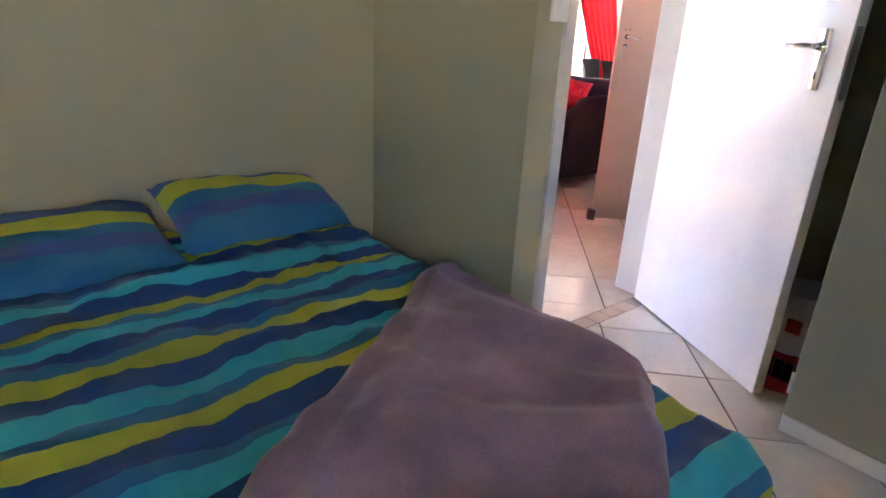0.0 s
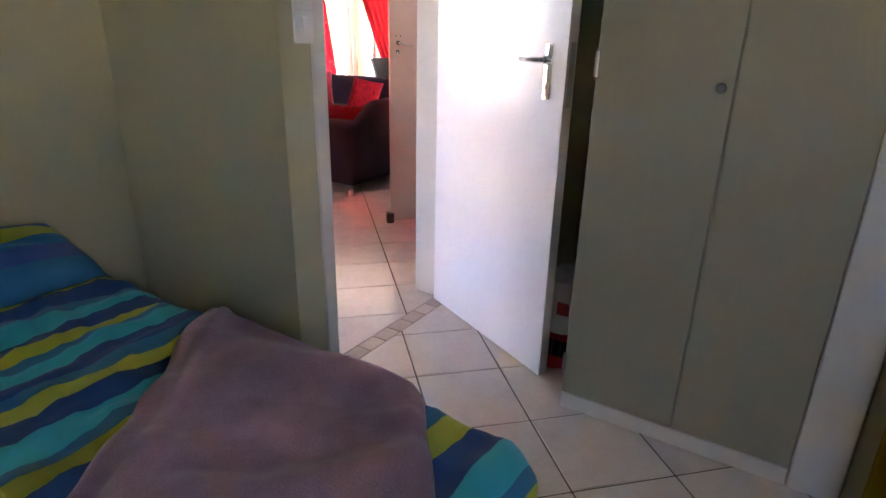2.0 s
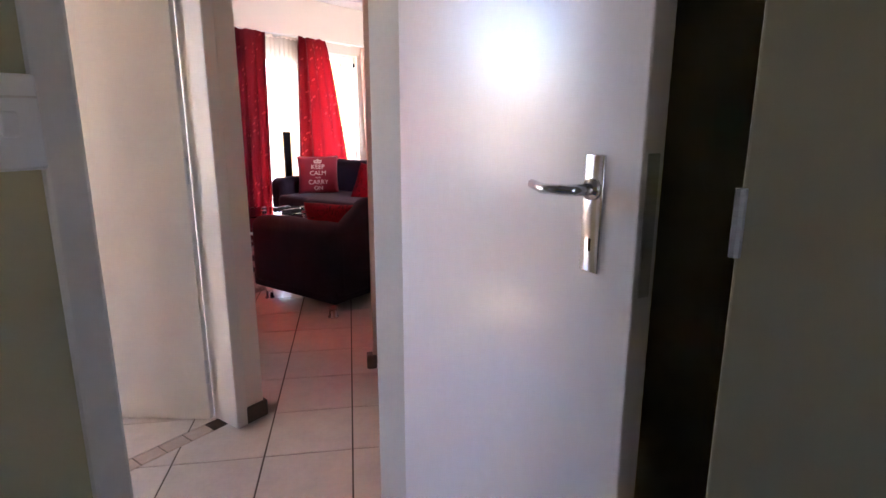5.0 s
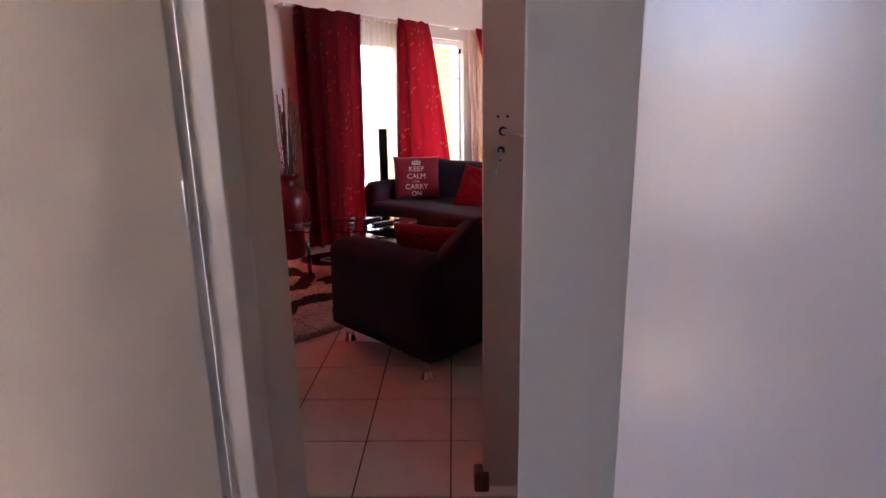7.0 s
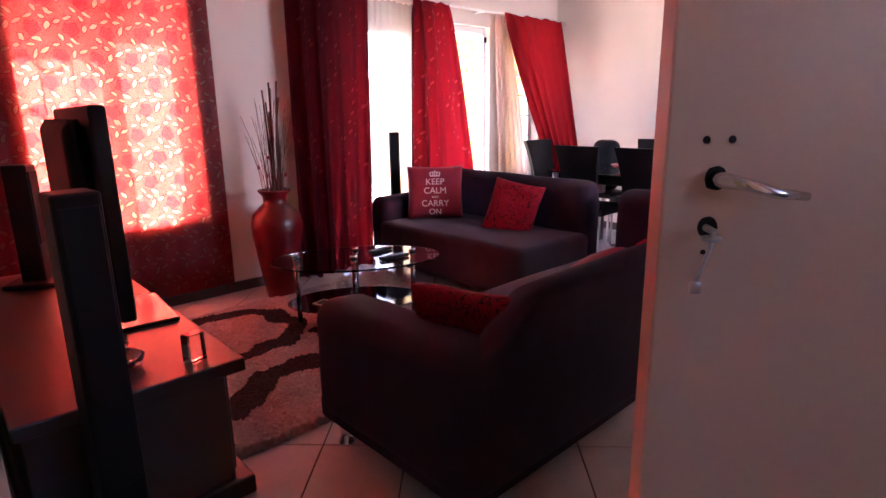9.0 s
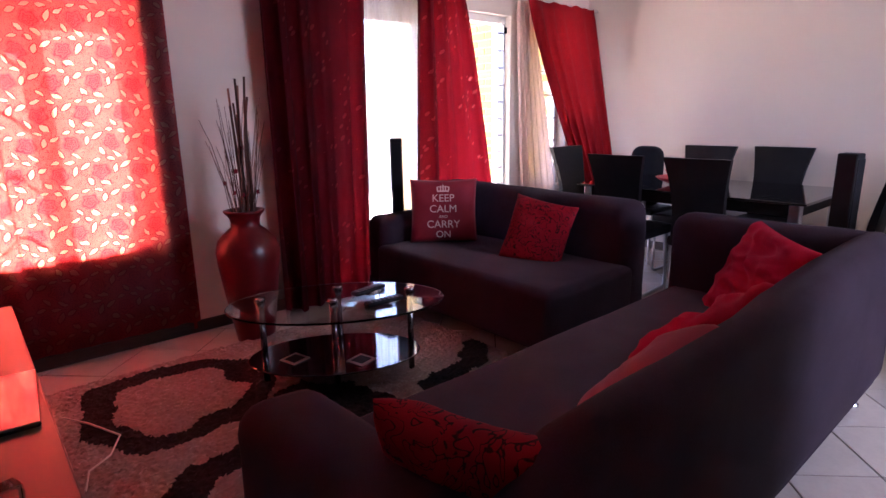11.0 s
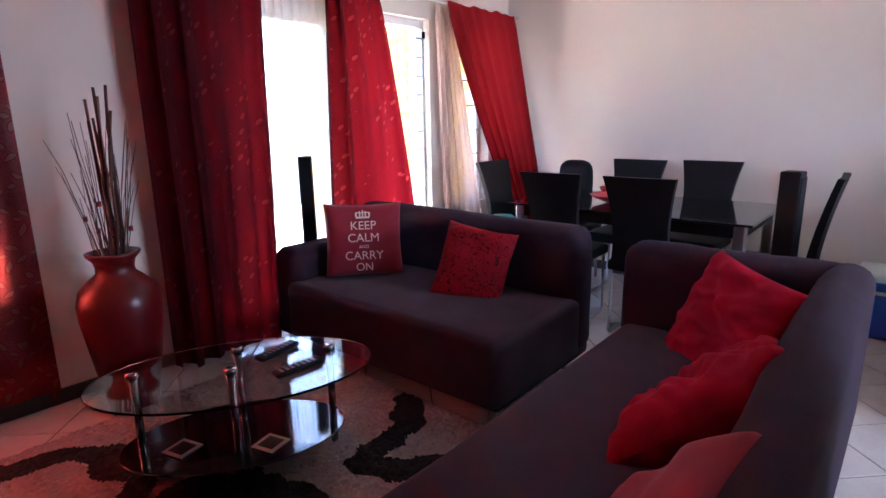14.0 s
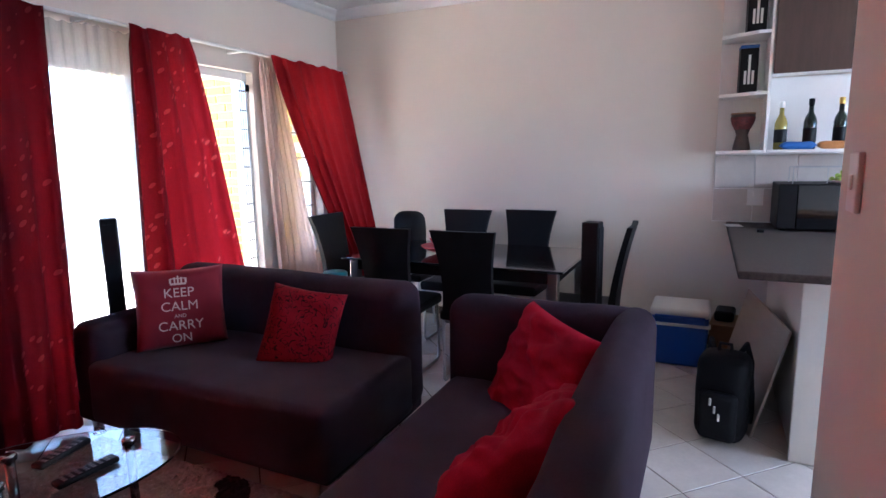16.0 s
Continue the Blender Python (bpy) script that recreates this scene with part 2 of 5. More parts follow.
M["steel"] = mat("brushed_steel", (0.5, 0.5, 0.51), 0.3, 1.0, var=0.1, scale=20, stretch=(1, 1, 8), bump=0.02)
M["black"] = mat("black_plastic", (0.009, 0.008, 0.009), 0.45, spec=0.16, var=0.2, scale=10, fine=200, bump=0.04)
M["blackwood"] = mat("black_stained_wood", (0.018, 0.010, 0.010), 0.38, spec=0.9, var=0.3, scale=6, stretch=(8, 0.6, 8), bump=0.04)
M["leather"] = mat("black_leatherette", (0.010, 0.009, 0.010), 0.48, spec=0.14, var=0.2, scale=8, fine=260, bump=0.2)
M["red_vase"] = mat("red_glazed_clay", (0.105, 0.002, 0.004), 0.32, var=0.2, scale=6, fine=40, bump=0.06)
M["twig"] = mat("brown_twig", (0.10, 0.05, 0.035), 0.8, var=0.3, scale=20, stretch=(1, 1, 0.2))
M["twig_pale"] = mat("pale_twig", (0.32, 0.17, 0.12), 0.8, var=0.3, scale=20, stretch=(1, 1, 0.2))
M["red_cushion"] = mat("crimson_velvet", (0.30, 0.005, 0.024), 0.8, spec=0.06, var=0.3, scale=5, fine=240, bump=0.15)
M["pink_cushion"] = mat("dusty_red_cotton", (0.25, 0.024, 0.040), 0.8, spec=0.2, var=0.12, scale=6, fine=300, bump=0.2, sheen=0.1)
M["print"] = mat("cream_print", (0.75, 0.62, 0.58), 0.8, var=0.12, scale=60, bump=0.0)
M["throw"] = mat("mauve_fleece", (0.35, 0.22, 0.29), 0.95, spec=0.1, var=0.34, scale=6, fine=260, bump=0.35, sheen=0.35)
M["white_plastic"] = mat("white_plastic", (0.78, 0.77, 0.74), 0.35, var=0.02, bump=0.0)
M["white_frame"] = mat("white_frame_paint", (0.82, 0.82, 0.8), 0.35, var=0.03)
M["brick"] = mat("yellow_face_brick", (0.50, 0.31, 0.08), 0.85, var=0.15, scale=20, fine=120, bump=0.4, per=0.35)
M["mortar"] = mat("grey_mortar", (0.4, 0.37, 0.33), 0.95, var=0.1, scale=30)
M["plaster"] = mat("outside_plaster", (0.72, 0.66, 0.55), 0.9, var=0.06, scale=3, bump=0.2)
M["paving"] = mat("outside_paving", (0.52, 0.48, 0.43), 0.9, var=0.12, scale=4, bump=0.2)
M["glass"] = glass_mat("clear_glass")
M["pane"] = glass_mat("window_glass", (1, 1, 1))
M["table_glass"] = glass_mat("coffee_table_glass", (0.75, 0.86, 0.84))
M["black_glass"] = mat("black_glass", (0.006, 0.006, 0.007), 0.06, var=0.1, bump=0.0, coat=0.6)
M["counter"] = mat("grey_granite_laminate", (0.062, 0.050, 0.045), 0.6, spec=0.2, var=0.35, scale=60, fine=180, bump=0.02)
M["splash"] = mat("grey_wall_tile", (0.55, 0.50, 0.46), 0.3, var=0.08, scale=6, bump=0.02, per=0.1)
M["shelf"] = mat("white_melamine", (0.78, 0.76, 0.74), 0.4, var=0.03, bump=0.02)
M["cab_brown"] = mat("dark_brown_cabinet", (0.07, 0.04, 0.03), 0.4, var=0.2, scale=6, stretch=(6, 6, 0.6))
M["blue"] = mat("blue_plastic", (0.012, 0.08, 0.42), 0.4, var=0.08, bump=0.03)
M["cooler_white"] = mat("offwhite_plastic", (0.72, 0.7, 0.66), 0.45, var=0.04, bump=0.03)
M["card"] = mat("brown_cardboard", (0.28, 0.17, 0.09), 0.9, var=0.12, scale=9)
M["board"] = mat("grey_brown_board", (0.33, 0.26, 0.22), 0.6, var=0.1, scale=5, stretch=(1, 1, 5))
M["nylon"] = mat("black_nylon", (0.010, 0.010, 0.013), 0.7, spec=0.2, var=0.2, fine=320, bump=0.3)
M["red_plastic"] = mat("red_print_plastic", (0.45, 0.02, 0.025), 0.4, var=0.15, scale=10, bump=0.1)
M["white_bag"] = mat("white_print_plastic", (0.7, 0.66, 0.66), 0.4, var=0.1, scale=10, bump=0.1)
M["bottle"] = mat("dark_green_glass", (0.012, 0.02, 0.012), 0.1, var=0.1, bump=0, coat=0.5)
M["bottle_y"] = mat("yellow_liquor_glass", (0.30, 0.24, 0.05), 0.12, var=0.1, bump=0, coat=0.5)
M["gold"] = mat("gold_foil", (0.6, 0.42, 0.12), 0.3, 1.0, var=0.1)
M["green"] = mat("green_fruit", (0.35, 0.5, 0.08), 0.4, var=0.2, scale=12)
M["orangewood"] = mat("orange_wood", (0.5, 0.22, 0.07), 0.45, var=0.2, scale=8, stretch=(6, 1, 1))
M["blue_paper"] = mat("blue_paper", (0.03, 0.12, 0.4), 0.5, var=0.1)
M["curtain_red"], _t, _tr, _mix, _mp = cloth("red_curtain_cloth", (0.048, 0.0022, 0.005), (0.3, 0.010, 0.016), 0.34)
_lf = leaves(_t, _t.nodes.new("ShaderNodeTexCoord").outputs["Object"], 13.0, 0.6, 0.27, (2.1, 1.0))
_n = node(_t, "ShaderNodeTexNoise", Scale=4.0, Detail=1.0)
_t.links.new(_t.nodes.new("ShaderNodeTexCoord").outputs["Object"], _n.inputs["Vector"])
_mx = _t.nodes.new("ShaderNodeMix")
_mx.data_type = "RGBA"
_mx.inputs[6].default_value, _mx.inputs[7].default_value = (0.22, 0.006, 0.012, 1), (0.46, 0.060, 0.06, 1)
_t.links.new(math_node(_t, "MULTIPLY", _lf, math_node(_t, "GREATER_THAN", _n.outputs[0], 0.47)), _mx.inputs[0])
_t.links.new(_mx.outputs[2], _tr.inputs[0])
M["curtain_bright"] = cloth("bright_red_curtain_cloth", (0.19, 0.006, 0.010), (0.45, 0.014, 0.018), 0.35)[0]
M["floral"] = floral("red_floral_cloth")
M["sheer"] = cloth("cream_sheer", (0.8, 0.74, 0.6), (0.95, 0.93, 0.88), 0.7, 0.62)[0]
M["sheer_cream"] = cloth("cream_curtain", (0.68, 0.54, 0.48), (0.85, 0.68, 0.60), 0.5, 0.1)[0]
M["mustard"] = cloth("mustard_curtain", (0.35, 0.22, 0.03), (0.6, 0.4, 0.05), 0.3)[0]
NAVY, TEAL, TURQ, LIME = (0.010, 0.082, 0.28), (0.025, 0.21, 0.40), (0.025, 0.50, 0.62), (0.48, 0.54, 0.035)
M["duvet"] = stripes("striped_duvet_cotton", [(0, NAVY), (.08, TURQ), (.17, TEAL), (.22, NAVY), (.31, LIME), (.385, TEAL), (.44, TURQ), (.53, NAVY), (.62, LIME), (.70, TEAL), (.755, NAVY), (.835, TURQ), (.91, TEAL), (.95, LIME)], 0.80)
FADED = (0.055, 0.13, 0.40)
M["pillow"] = stripes("striped_pillow_cotton", [(0, TEAL), (.18, FADED), (.36, TEAL), (.50, LIME), (.68, FADED), (.92, LIME)], 0.42)
M["rug"] = mat("pink_grey_shag", (0.32, 0.24, 0.22), 0.95, var=0.3, scale=3.0, fine=60, bump=0.6, sheen=0.3)
M["rug_black"] = mat("black_shag", (0.012, 0.010, 0.011), 0.95, var=0.3, scale=6, fine=60, bump=0.6)


# ---- mesh helpers ----
def box(x0, x1, y0, y1, z0, z1, bev=0.0, seg=2, bm=None):
    own = bmesh.new()
    bmesh.ops.create_cube(own, size=1)
    for v in own.verts:
        v.co = Vector((x0 + (v.co.x + .5) * (x1 - x0), y0 + (v.co.y + .5) * (y1 - y0), z0 + (v.co.z + .5) * (z1 - z0)))
    if bev:
        bmesh.ops.bevel(own, geom=own.edges[:], offset=bev, segments=seg, affect="EDGES", profile=0.5)
    return join(own, bm)


def join(own, bm):
    if bm is None:
        return own
    me = bpy.data.meshes.new("tmp")
    own.to_mesh(me)
    own.free()
    bm.from_mesh(me)
    bpy.data.meshes.remove(me)
    return bm


def rod(a, b, r, n=10, r2=None, bm=None):
    a, b = Vector(a), Vector(b)
    own = bmesh.new()
    bmesh.ops.create_cone(own, cap_ends=True, segments=n, radius1=r, radius2=r if r2 is None else r2, depth=(b - a).length)
    m = Matrix.Translation((a + b) / 2) @ (b - a).to_track_quat("Z", "Y").to_matrix().to_4x4()
    bmesh.ops.transform(own, matrix=m, verts=own.verts)
    return join(own, bm)


def tube(points, r, n=8, bm=None):
    """A bent round bar through the points, tapering if r is a pair."""
    own = bmesh.new()
    r0, r1 = r if isinstance(r, tuple) else (r, r)
    pts = [Vector(p) for p in points]
    rings = []
    for i, p in enumerate(pts):
        d = (pts[min(i + 1, len(pts) - 1)] - pts[max(i - 1, 0)]).normalized()
        q = d.to_track_quat("Z", "Y")
        rr = r0 + (r1 - r0) * i / (len(pts) - 1)
        rings.append([own.verts.new(p + q @ Vector((rr * math.cos(2 * math.pi * k / n), rr * math.sin(2 * math.pi * k / n), 0))) for k in range(n)])
    for a, b in zip(rings, rings[1:]):
        for k in range(n):
            own.faces.new((a[k], a[(k + 1) % n], b[(k + 1) % n], b[k]))
    own.faces.new(rings[0][::-1])
    own.faces.new(rings[-1])
    return join(own, bm)


def lathe(profile, n=32, bm=None, at=(0, 0, 0)):
    own = bmesh.new()
    rings = [[own.verts.new((at[0] + r * math.cos(2 * math.pi * k / n), at[1] + r * math.sin(2 * math.pi * k / n), at[2] + z)) for k in range(n)] for r, z in profile]
    for a, b in zip(rings, rings[1:]):
        for k in range(n):
            own.faces.new((a[k], a[(k + 1) % n], b[(k + 1) % n], b[k]))
    own.faces.new(rings[0][::-1])
    own.faces.new(rings[-1])
    return join(own, bm)


def grid(nu, nv, fn, bm=None, uv=None):
    """A sheet of nu x nv quads, fn(u, v) gives the place; uv(u, v) its cloth metres."""
    own = bmesh.new()
    vs = [[own.verts.new(fn(i / nu, j / nv)) for j in range(nv + 1)] for i in range(nu + 1)]
    lay = own.loops.layers.uv.new("UVMap") if uv else None
    for i in range(nu):
        for j in range(nv):
            f = own.faces.new((vs[i][j], vs[i + 1][j], vs[i + 1][j + 1], vs[i][j + 1]))
            f.smooth = True
            if uv:
                for l, (a, b) in zip(f.loops, ((i, j), (i + 1, j), (i + 1, j + 1), (i, j + 1))):
                    l[lay].uv = uv(a / nu, b / nv)
    return join(own, bm)


def mesh_from(name, bm, material, smooth=False):
    me = bpy.data.meshes.new(name)
    bmesh.ops.recalc_face_normals(bm, faces=bm.faces)
    if smooth:
        for f in bm.faces:
            f.smooth = True
    bm.to_mesh(me)
    bm.free()
    me.materials.append(material)
    return me


def part(name, bm, material, parent, label="", smooth=False):
    ob = new(name, mesh_from(name, bm, material, smooth))
    ob.parent = parent
    if label:
        tagged(ob, label)
    return ob


def thing(name, at, label, category, rz=0.0, group=""):
    ob = new(name)
    ob.empty_display_size = 0.1
    ob.matrix_basis = pose(*at, 0, 0, rz)
    return tagged(ob, label, category, group)


def solid(name, bm, material, label="", category="", kind="", smooth=False, group=""):
    ob = new(name, mesh_from(name, bm, material, smooth))
    return tagged(ob, label, category, group, kind)


def wall(name, axis, c0, c1, a0, a1, z0, z1, holes, material, label):
    """A wall with thickness from c0 to c1, running along the other axis from a0 to a1, with openings cut through."""
    us = sorted({a0, a1, *[min(max(h[i], a0), a1) for h in holes for i in (0, 1)]})
    zs = sorted({z0, z1, *[min(max(h[i], z0), z1) for h in holes for i in (2, 3)]})
    own = bmesh.new()

    def full(i, j):
        if not (0 <= i < len(us) - 1 and 0 <= j < len(zs) - 1):
            return False
        u, z = (us[i] + us[i + 1]) / 2, (zs[j] + zs[j + 1]) / 2
        return not any(h[0] < u < h[1] and h[2] < z < h[3] for h in holes)

    def P(u, c, z):
        return (c, u, z) if axis == "x" else (u, c, z)

    def quad(*ps):
        own.faces.new([own.verts.new(p) for p in ps])
    for i in range(len(us) - 1):
        for j in range(len(zs) - 1):
            if not full(i, j):
                continue
            u0, u1, w0, w1 = us[i], us[i + 1], zs[j], zs[j + 1]
            for c in (c0, c1):
                quad(P(u0, c, w0), P(u1, c, w0), P(u1, c, w1), P(u0, c, w1))
            for di, u in ((-1, u0), (1, u1)):
                if not full(i + di, j):
                    quad(P(u, c0, w0), P(u, c1, w0), P(u, c1, w1), P(u, c0, w1))
            for dj, w in ((-1, w0), (1, w1)):
                if not full(i, j + dj):
                    quad(P(u0, c0, w), P(u1, c0, w), P(u1, c1, w), P(u0, c1, w))
    bmesh.ops.remove_doubles(own, verts=own.verts, dist=1e-5)
    return solid(name, own, material, label, "wall", "structure")


# ---- shell ----
H = 2.72
NW = 6.68            # inner face of the living room's north wall
EW = 10.03           # inner face of the east wall
DOOR_H = 2.03
wall("wall_bed_head", "y", 2.96, 3.10, 0.0, 3.42, 0, H, [], M["wall_bed"], "plain cream painted wall behind the bed")
wall("wall_bed_niche", "x", 3.42, 3.54, 2.05, 3.10, 0, H, [], M["wall_bed"], "cream painted wall beside the bed, in shade")
wall("wall_bed_door", "y", 2.05, 2.25, 3.54, 4.75, 0, H, [(3.555, 4.449, -1, DOOR_H + 0.04)], M["wall_bed"], "cream painted wall with the bedroom doorway")
wall("wall_bed_west", "x", -0.15, 0.0, -1.6, 3.10, 0, H, [], M["wall_bed"], "plain cream painted bedroom wall")
wall("wall_bed_south", "y", -1.75, -1.6, -0.15, 4.75, 0, H, [(0.9, 1.65, 1.15, 1.95)], M["wall_bed"], "cream painted bedroom wall with a small window")
wall("wall_bed_east", "x", 4.60, 4.75, -1.6, 2.05, 0, H, [], M["wall_bed"], "cream painted wall behind the wardrobe")
wall("wall_bed_window", "x", 3.90, 4.05, -1.6, 0.44, 0, H, [(-1.2, 0.1, 0.9, 2.05)], M["wall_bed"], "cream painted wall with a curtained window")
wall("wall_hall_west", "x", 3.45, 3.58, 3.10, 3.25, 0, H, [], M["wall"], "white painted hall wall")
wall("wall_hall_north", "y", 3.11, 3.25, 3.58, 4.50, 0, H, [(3.66, 4.50, -1, DOOR_H + 0.04)], M["wall"], "white painted hall wall with the bathroom doorway")
wall("wall_living_west", "x", 4.50, 4.597, 3.11, NW, 0, H, [], M["wall"], "white painted living room wall behind the television")
wall("wall_hall_south", "y", 2.12, 2.27, 4.75, 5.80, 0, H, [(4.92, 5.74, -1, DOOR_H + 0.02)], M["wall"], "white painted wall with a doorway")
wall("wall_stub_west", "x", 5.80, 5.94, 1.0, 3.25, 0, H, [], M["wall"], "white painted wall by the open door")
wall("wall_living_south", "y", 3.11, 3.25, 5.94, 7.13, 0, H, [], M["wall"], "white painted wall behind the sofa with a light switch")
wall("wall_kitchen_west", "x", 7.0, 7.13, 0.6, 3.11, 0, H, [], M["wall"], "white painted kitchen wall")
wall("wall_kitchen_south", "y", 0.45, 0.6, 7.0, EW, 0, H, [(7.5, 9.6, 0.95, 2.2)], M["wall"], "white painted kitchen wall with a window")
wall("wall_east", "x", EW, EW + 0.22, 0.45, NW + 0.22, 0, H, [], M["wall"], "plain white painted dining room wall")
DOORX, WINX, LWX = (7.05, 8.93), (9.18, 9.72), (5.08, 6.03)
wall("wall_north", "y", NW, NW + 0.22, 4.30, EW, 0, H, [(*LWX, 0.575, 2.15), (*DOORX, -1, 2.06), (*WINX, 0.58, 2.06)], M["wall"], "white painted wall with a window and a glazed patio door")
wall("wall_bath_west", "x", 2.4, 2.5, 3.10, 5.2, 0, H, [], M["wall"], "white painted bathroom wall")
wall("wall_bath_north", "y", 5.2, 5.35, 2.4, 4.50, 0, H, [(2.62, 4.36, 0.65, 2.25)], M["wall"], "white painted bathroom wall with a window")
# unseen opening added here so that daylight reaches door_2 and the hall
wall("wall_room_south", "y", 0.85, 1.0, 4.75, 5.86, 0, H, [(5.02, 5.62, 1.35, 2.0)], M["wall"], "white painted wall with an added window that lights the open door")
for nm, r in (("ceiling_bedroom", (-0.15, 4.75, -1.75, 2.16)), ("ceiling_niche", (-0.15, 3.52, 2.16, 3.10)), ("ceiling_hall", (3.52, 5.86, 2.16, 3.18)), ("ceiling_bathroom", (2.4, 4.56, 3.18, 5.35)),
              ("ceiling_living", (4.56, EW + 0.22, 3.18, NW + 0.22)), ("ceiling_kitchen", (5.86, EW + 0.22, 0.45, 3.18)), ("ceiling_room", (4.75, 5.86, 0.85, 2.16))):
    solid(nm, box(r[0], r[1], r[2], r[3], H, H + 0.14), M["ceil"], "flat white painted ceiling", "ceiling", "structure")


def cornice(name, a, b, nrm):
    """Coved strip between wall and ceiling from a to b, coming out of the wall along nrm."""
    a, b, nrm = Vector((*a, H)), Vector((*b, H)), Vector((*nrm, 0))
    prof = [(0, 0), (0, -0.075), (0.012, -0.075), (0.03, -0.045), (0.05, -0.025), (0.078, -0.012), (0.078, 0)]
    own = bmesh.new()
    r0, r1 = [[own.verts.new(p + nrm * u + Vector((0, 0, w - 0.001))) for u, w in prof] for p in (a, b)]
    for k in range(len(prof)):
        q = (k + 1) % len(prof)
        own.faces.new((r0[k], r0[q], r1[q], r1[k]))
    solid(name, own, M["ceil"], "white coved plaster cornice", "cornice", "structure", True)


cornice("cornice_north", (4.597, NW), (EW, NW), (0, -1))
cornice("cornice_east", (EW, 0.6), (EW, NW), (-1, 0))
cornice("cornice_west", (4.597, 3.11), (4.597, NW), (1, 0))


def skirting(name, x0, x1, y0, y1):
    solid(name, box(x0, x1, y0, y1, 0.0, 0.075, 0.006, 1), M["skirt"], "dark brown wooden skirting board", "skirting", "structure")


skirting("skirting_north", 4.597, 7.0, NW - 0.016, NW)
skirting("skirting_east", EW - 0.016, EW, 3.45, NW)
skirting("skirting_pillar", 4.505, 4.611, 3.094, 3.11)
skirting("skirting_west", 4.597, 4.613, 3.11, NW - 0.016)
skirting("skirting_bed", 3.404, 3.42, 2.05, 2.96)
skirting("skirting_head", 0.0, 3.404, 2.944, 2.96)

# outside: ground, patio, brick side wall, garden wall
solid("ground", box(-60, 80, -60, 90, -0.30, -0.12), M["paving"], "pale paved yard round the house", "ground", "structure")
solid("foundation", box(-0.3, EW + 0.3, -1.9, NW + 0.25, -0.12, -0.03), M["mortar"], "concrete slab under the house", "slab", "structure")
solid("patio", box(6.5, 11.0, NW + 0.25, 9.6, -0.12, -0.02), M["paving"], "paved patio outside the glazed door", "patio", "structure")
# unseen slab, added to stop direct sun entering the patio door
solid("patio_sun_blocker", box(6.35, 11.2, NW + 0.22, NW + 1.45, 2.45, 2.55), M["plaster"], "unseen plastered slab added to keep the sun off the patio door", "roof", "structure")
solid("eave", box(-0.3, 6.35, NW + 0.22, NW + 0.42, 2.62, 2.72), M["plaster"], "plastered eave over the window", "eave", "structure")
# unseen slab over the bathroom window, its depth sets the hall's brightness
solid("bath_sun_blocker", box(2.0, 4.30, 5.35, 6.20, 2.45, 2.55), M["plaster"], "unseen plastered slab added to keep the sun out of the bathroom window", "eave", "structure")
solid("garden_wall", box(-3, 18, 13.0, 13.2, -0.12, 1.9, 0.01, 1), M["plaster"], "pale plastered garden wall", "garden wall", "structure")
bw = solid("patio_brick_wall", box(9.79, 9.92, NW + 0.22, 9.6, -0.12, 2.45), M["mortar"], "yellow face brick side wall of the patio", "brick wall", "structure")


# ---- doors and windows ----
def door_frame(name, axis_y0, axis_y1, x0, x1, label, top=DOOR_H):
    """Pressed steel frame round an opening in a wall that runs along x."""
    fr = thing(name, (x0, axis_y0, 0), label, "door frame")
    fr["kind"] = "structure"
    w, d = x1 - x0, axis_y1 - axis_y0
    part("jamb", box(-0.012, 0.042, -0.012, d + 0.012, 0, top, 0.006, 2), M["frame"], fr)
    part("jamb", box(w - 0.042, w + 0.012, -0.012, d + 0.012, 0, top, 0.006, 2), M["frame"], fr)
    part("head", box(-0.012, w + 0.012, -0.012, d + 0.012, top, top + 0.05, 0.006, 2), M["frame"], fr)
    return fr


fr1 = door_frame("door_frame_1", 2.05, 2.25, 3.555, 4.449, "cream enamelled steel frame of the bedroom doorway")
part("strike_plate", box(0.0425, 0.045, 0.02, 0.05, 1.02, 1.22, 0.001, 1), M["steel"], fr1, "dark steel strike plate")
part("stop", box(0.042, 0.056, 0.075, 0.19, 0, DOOR_H, 0.003, 1), M["frame"], fr1)
fr3 = door_frame("door_frame_3", 3.11, 3.25, 3.66, 4.50, "cream enamelled steel frame of the bathroom doorway")
fr2 = door_frame("door_frame_2", 2.12, 2.27, 4.92, 5.74, "cream enamelled steel frame")


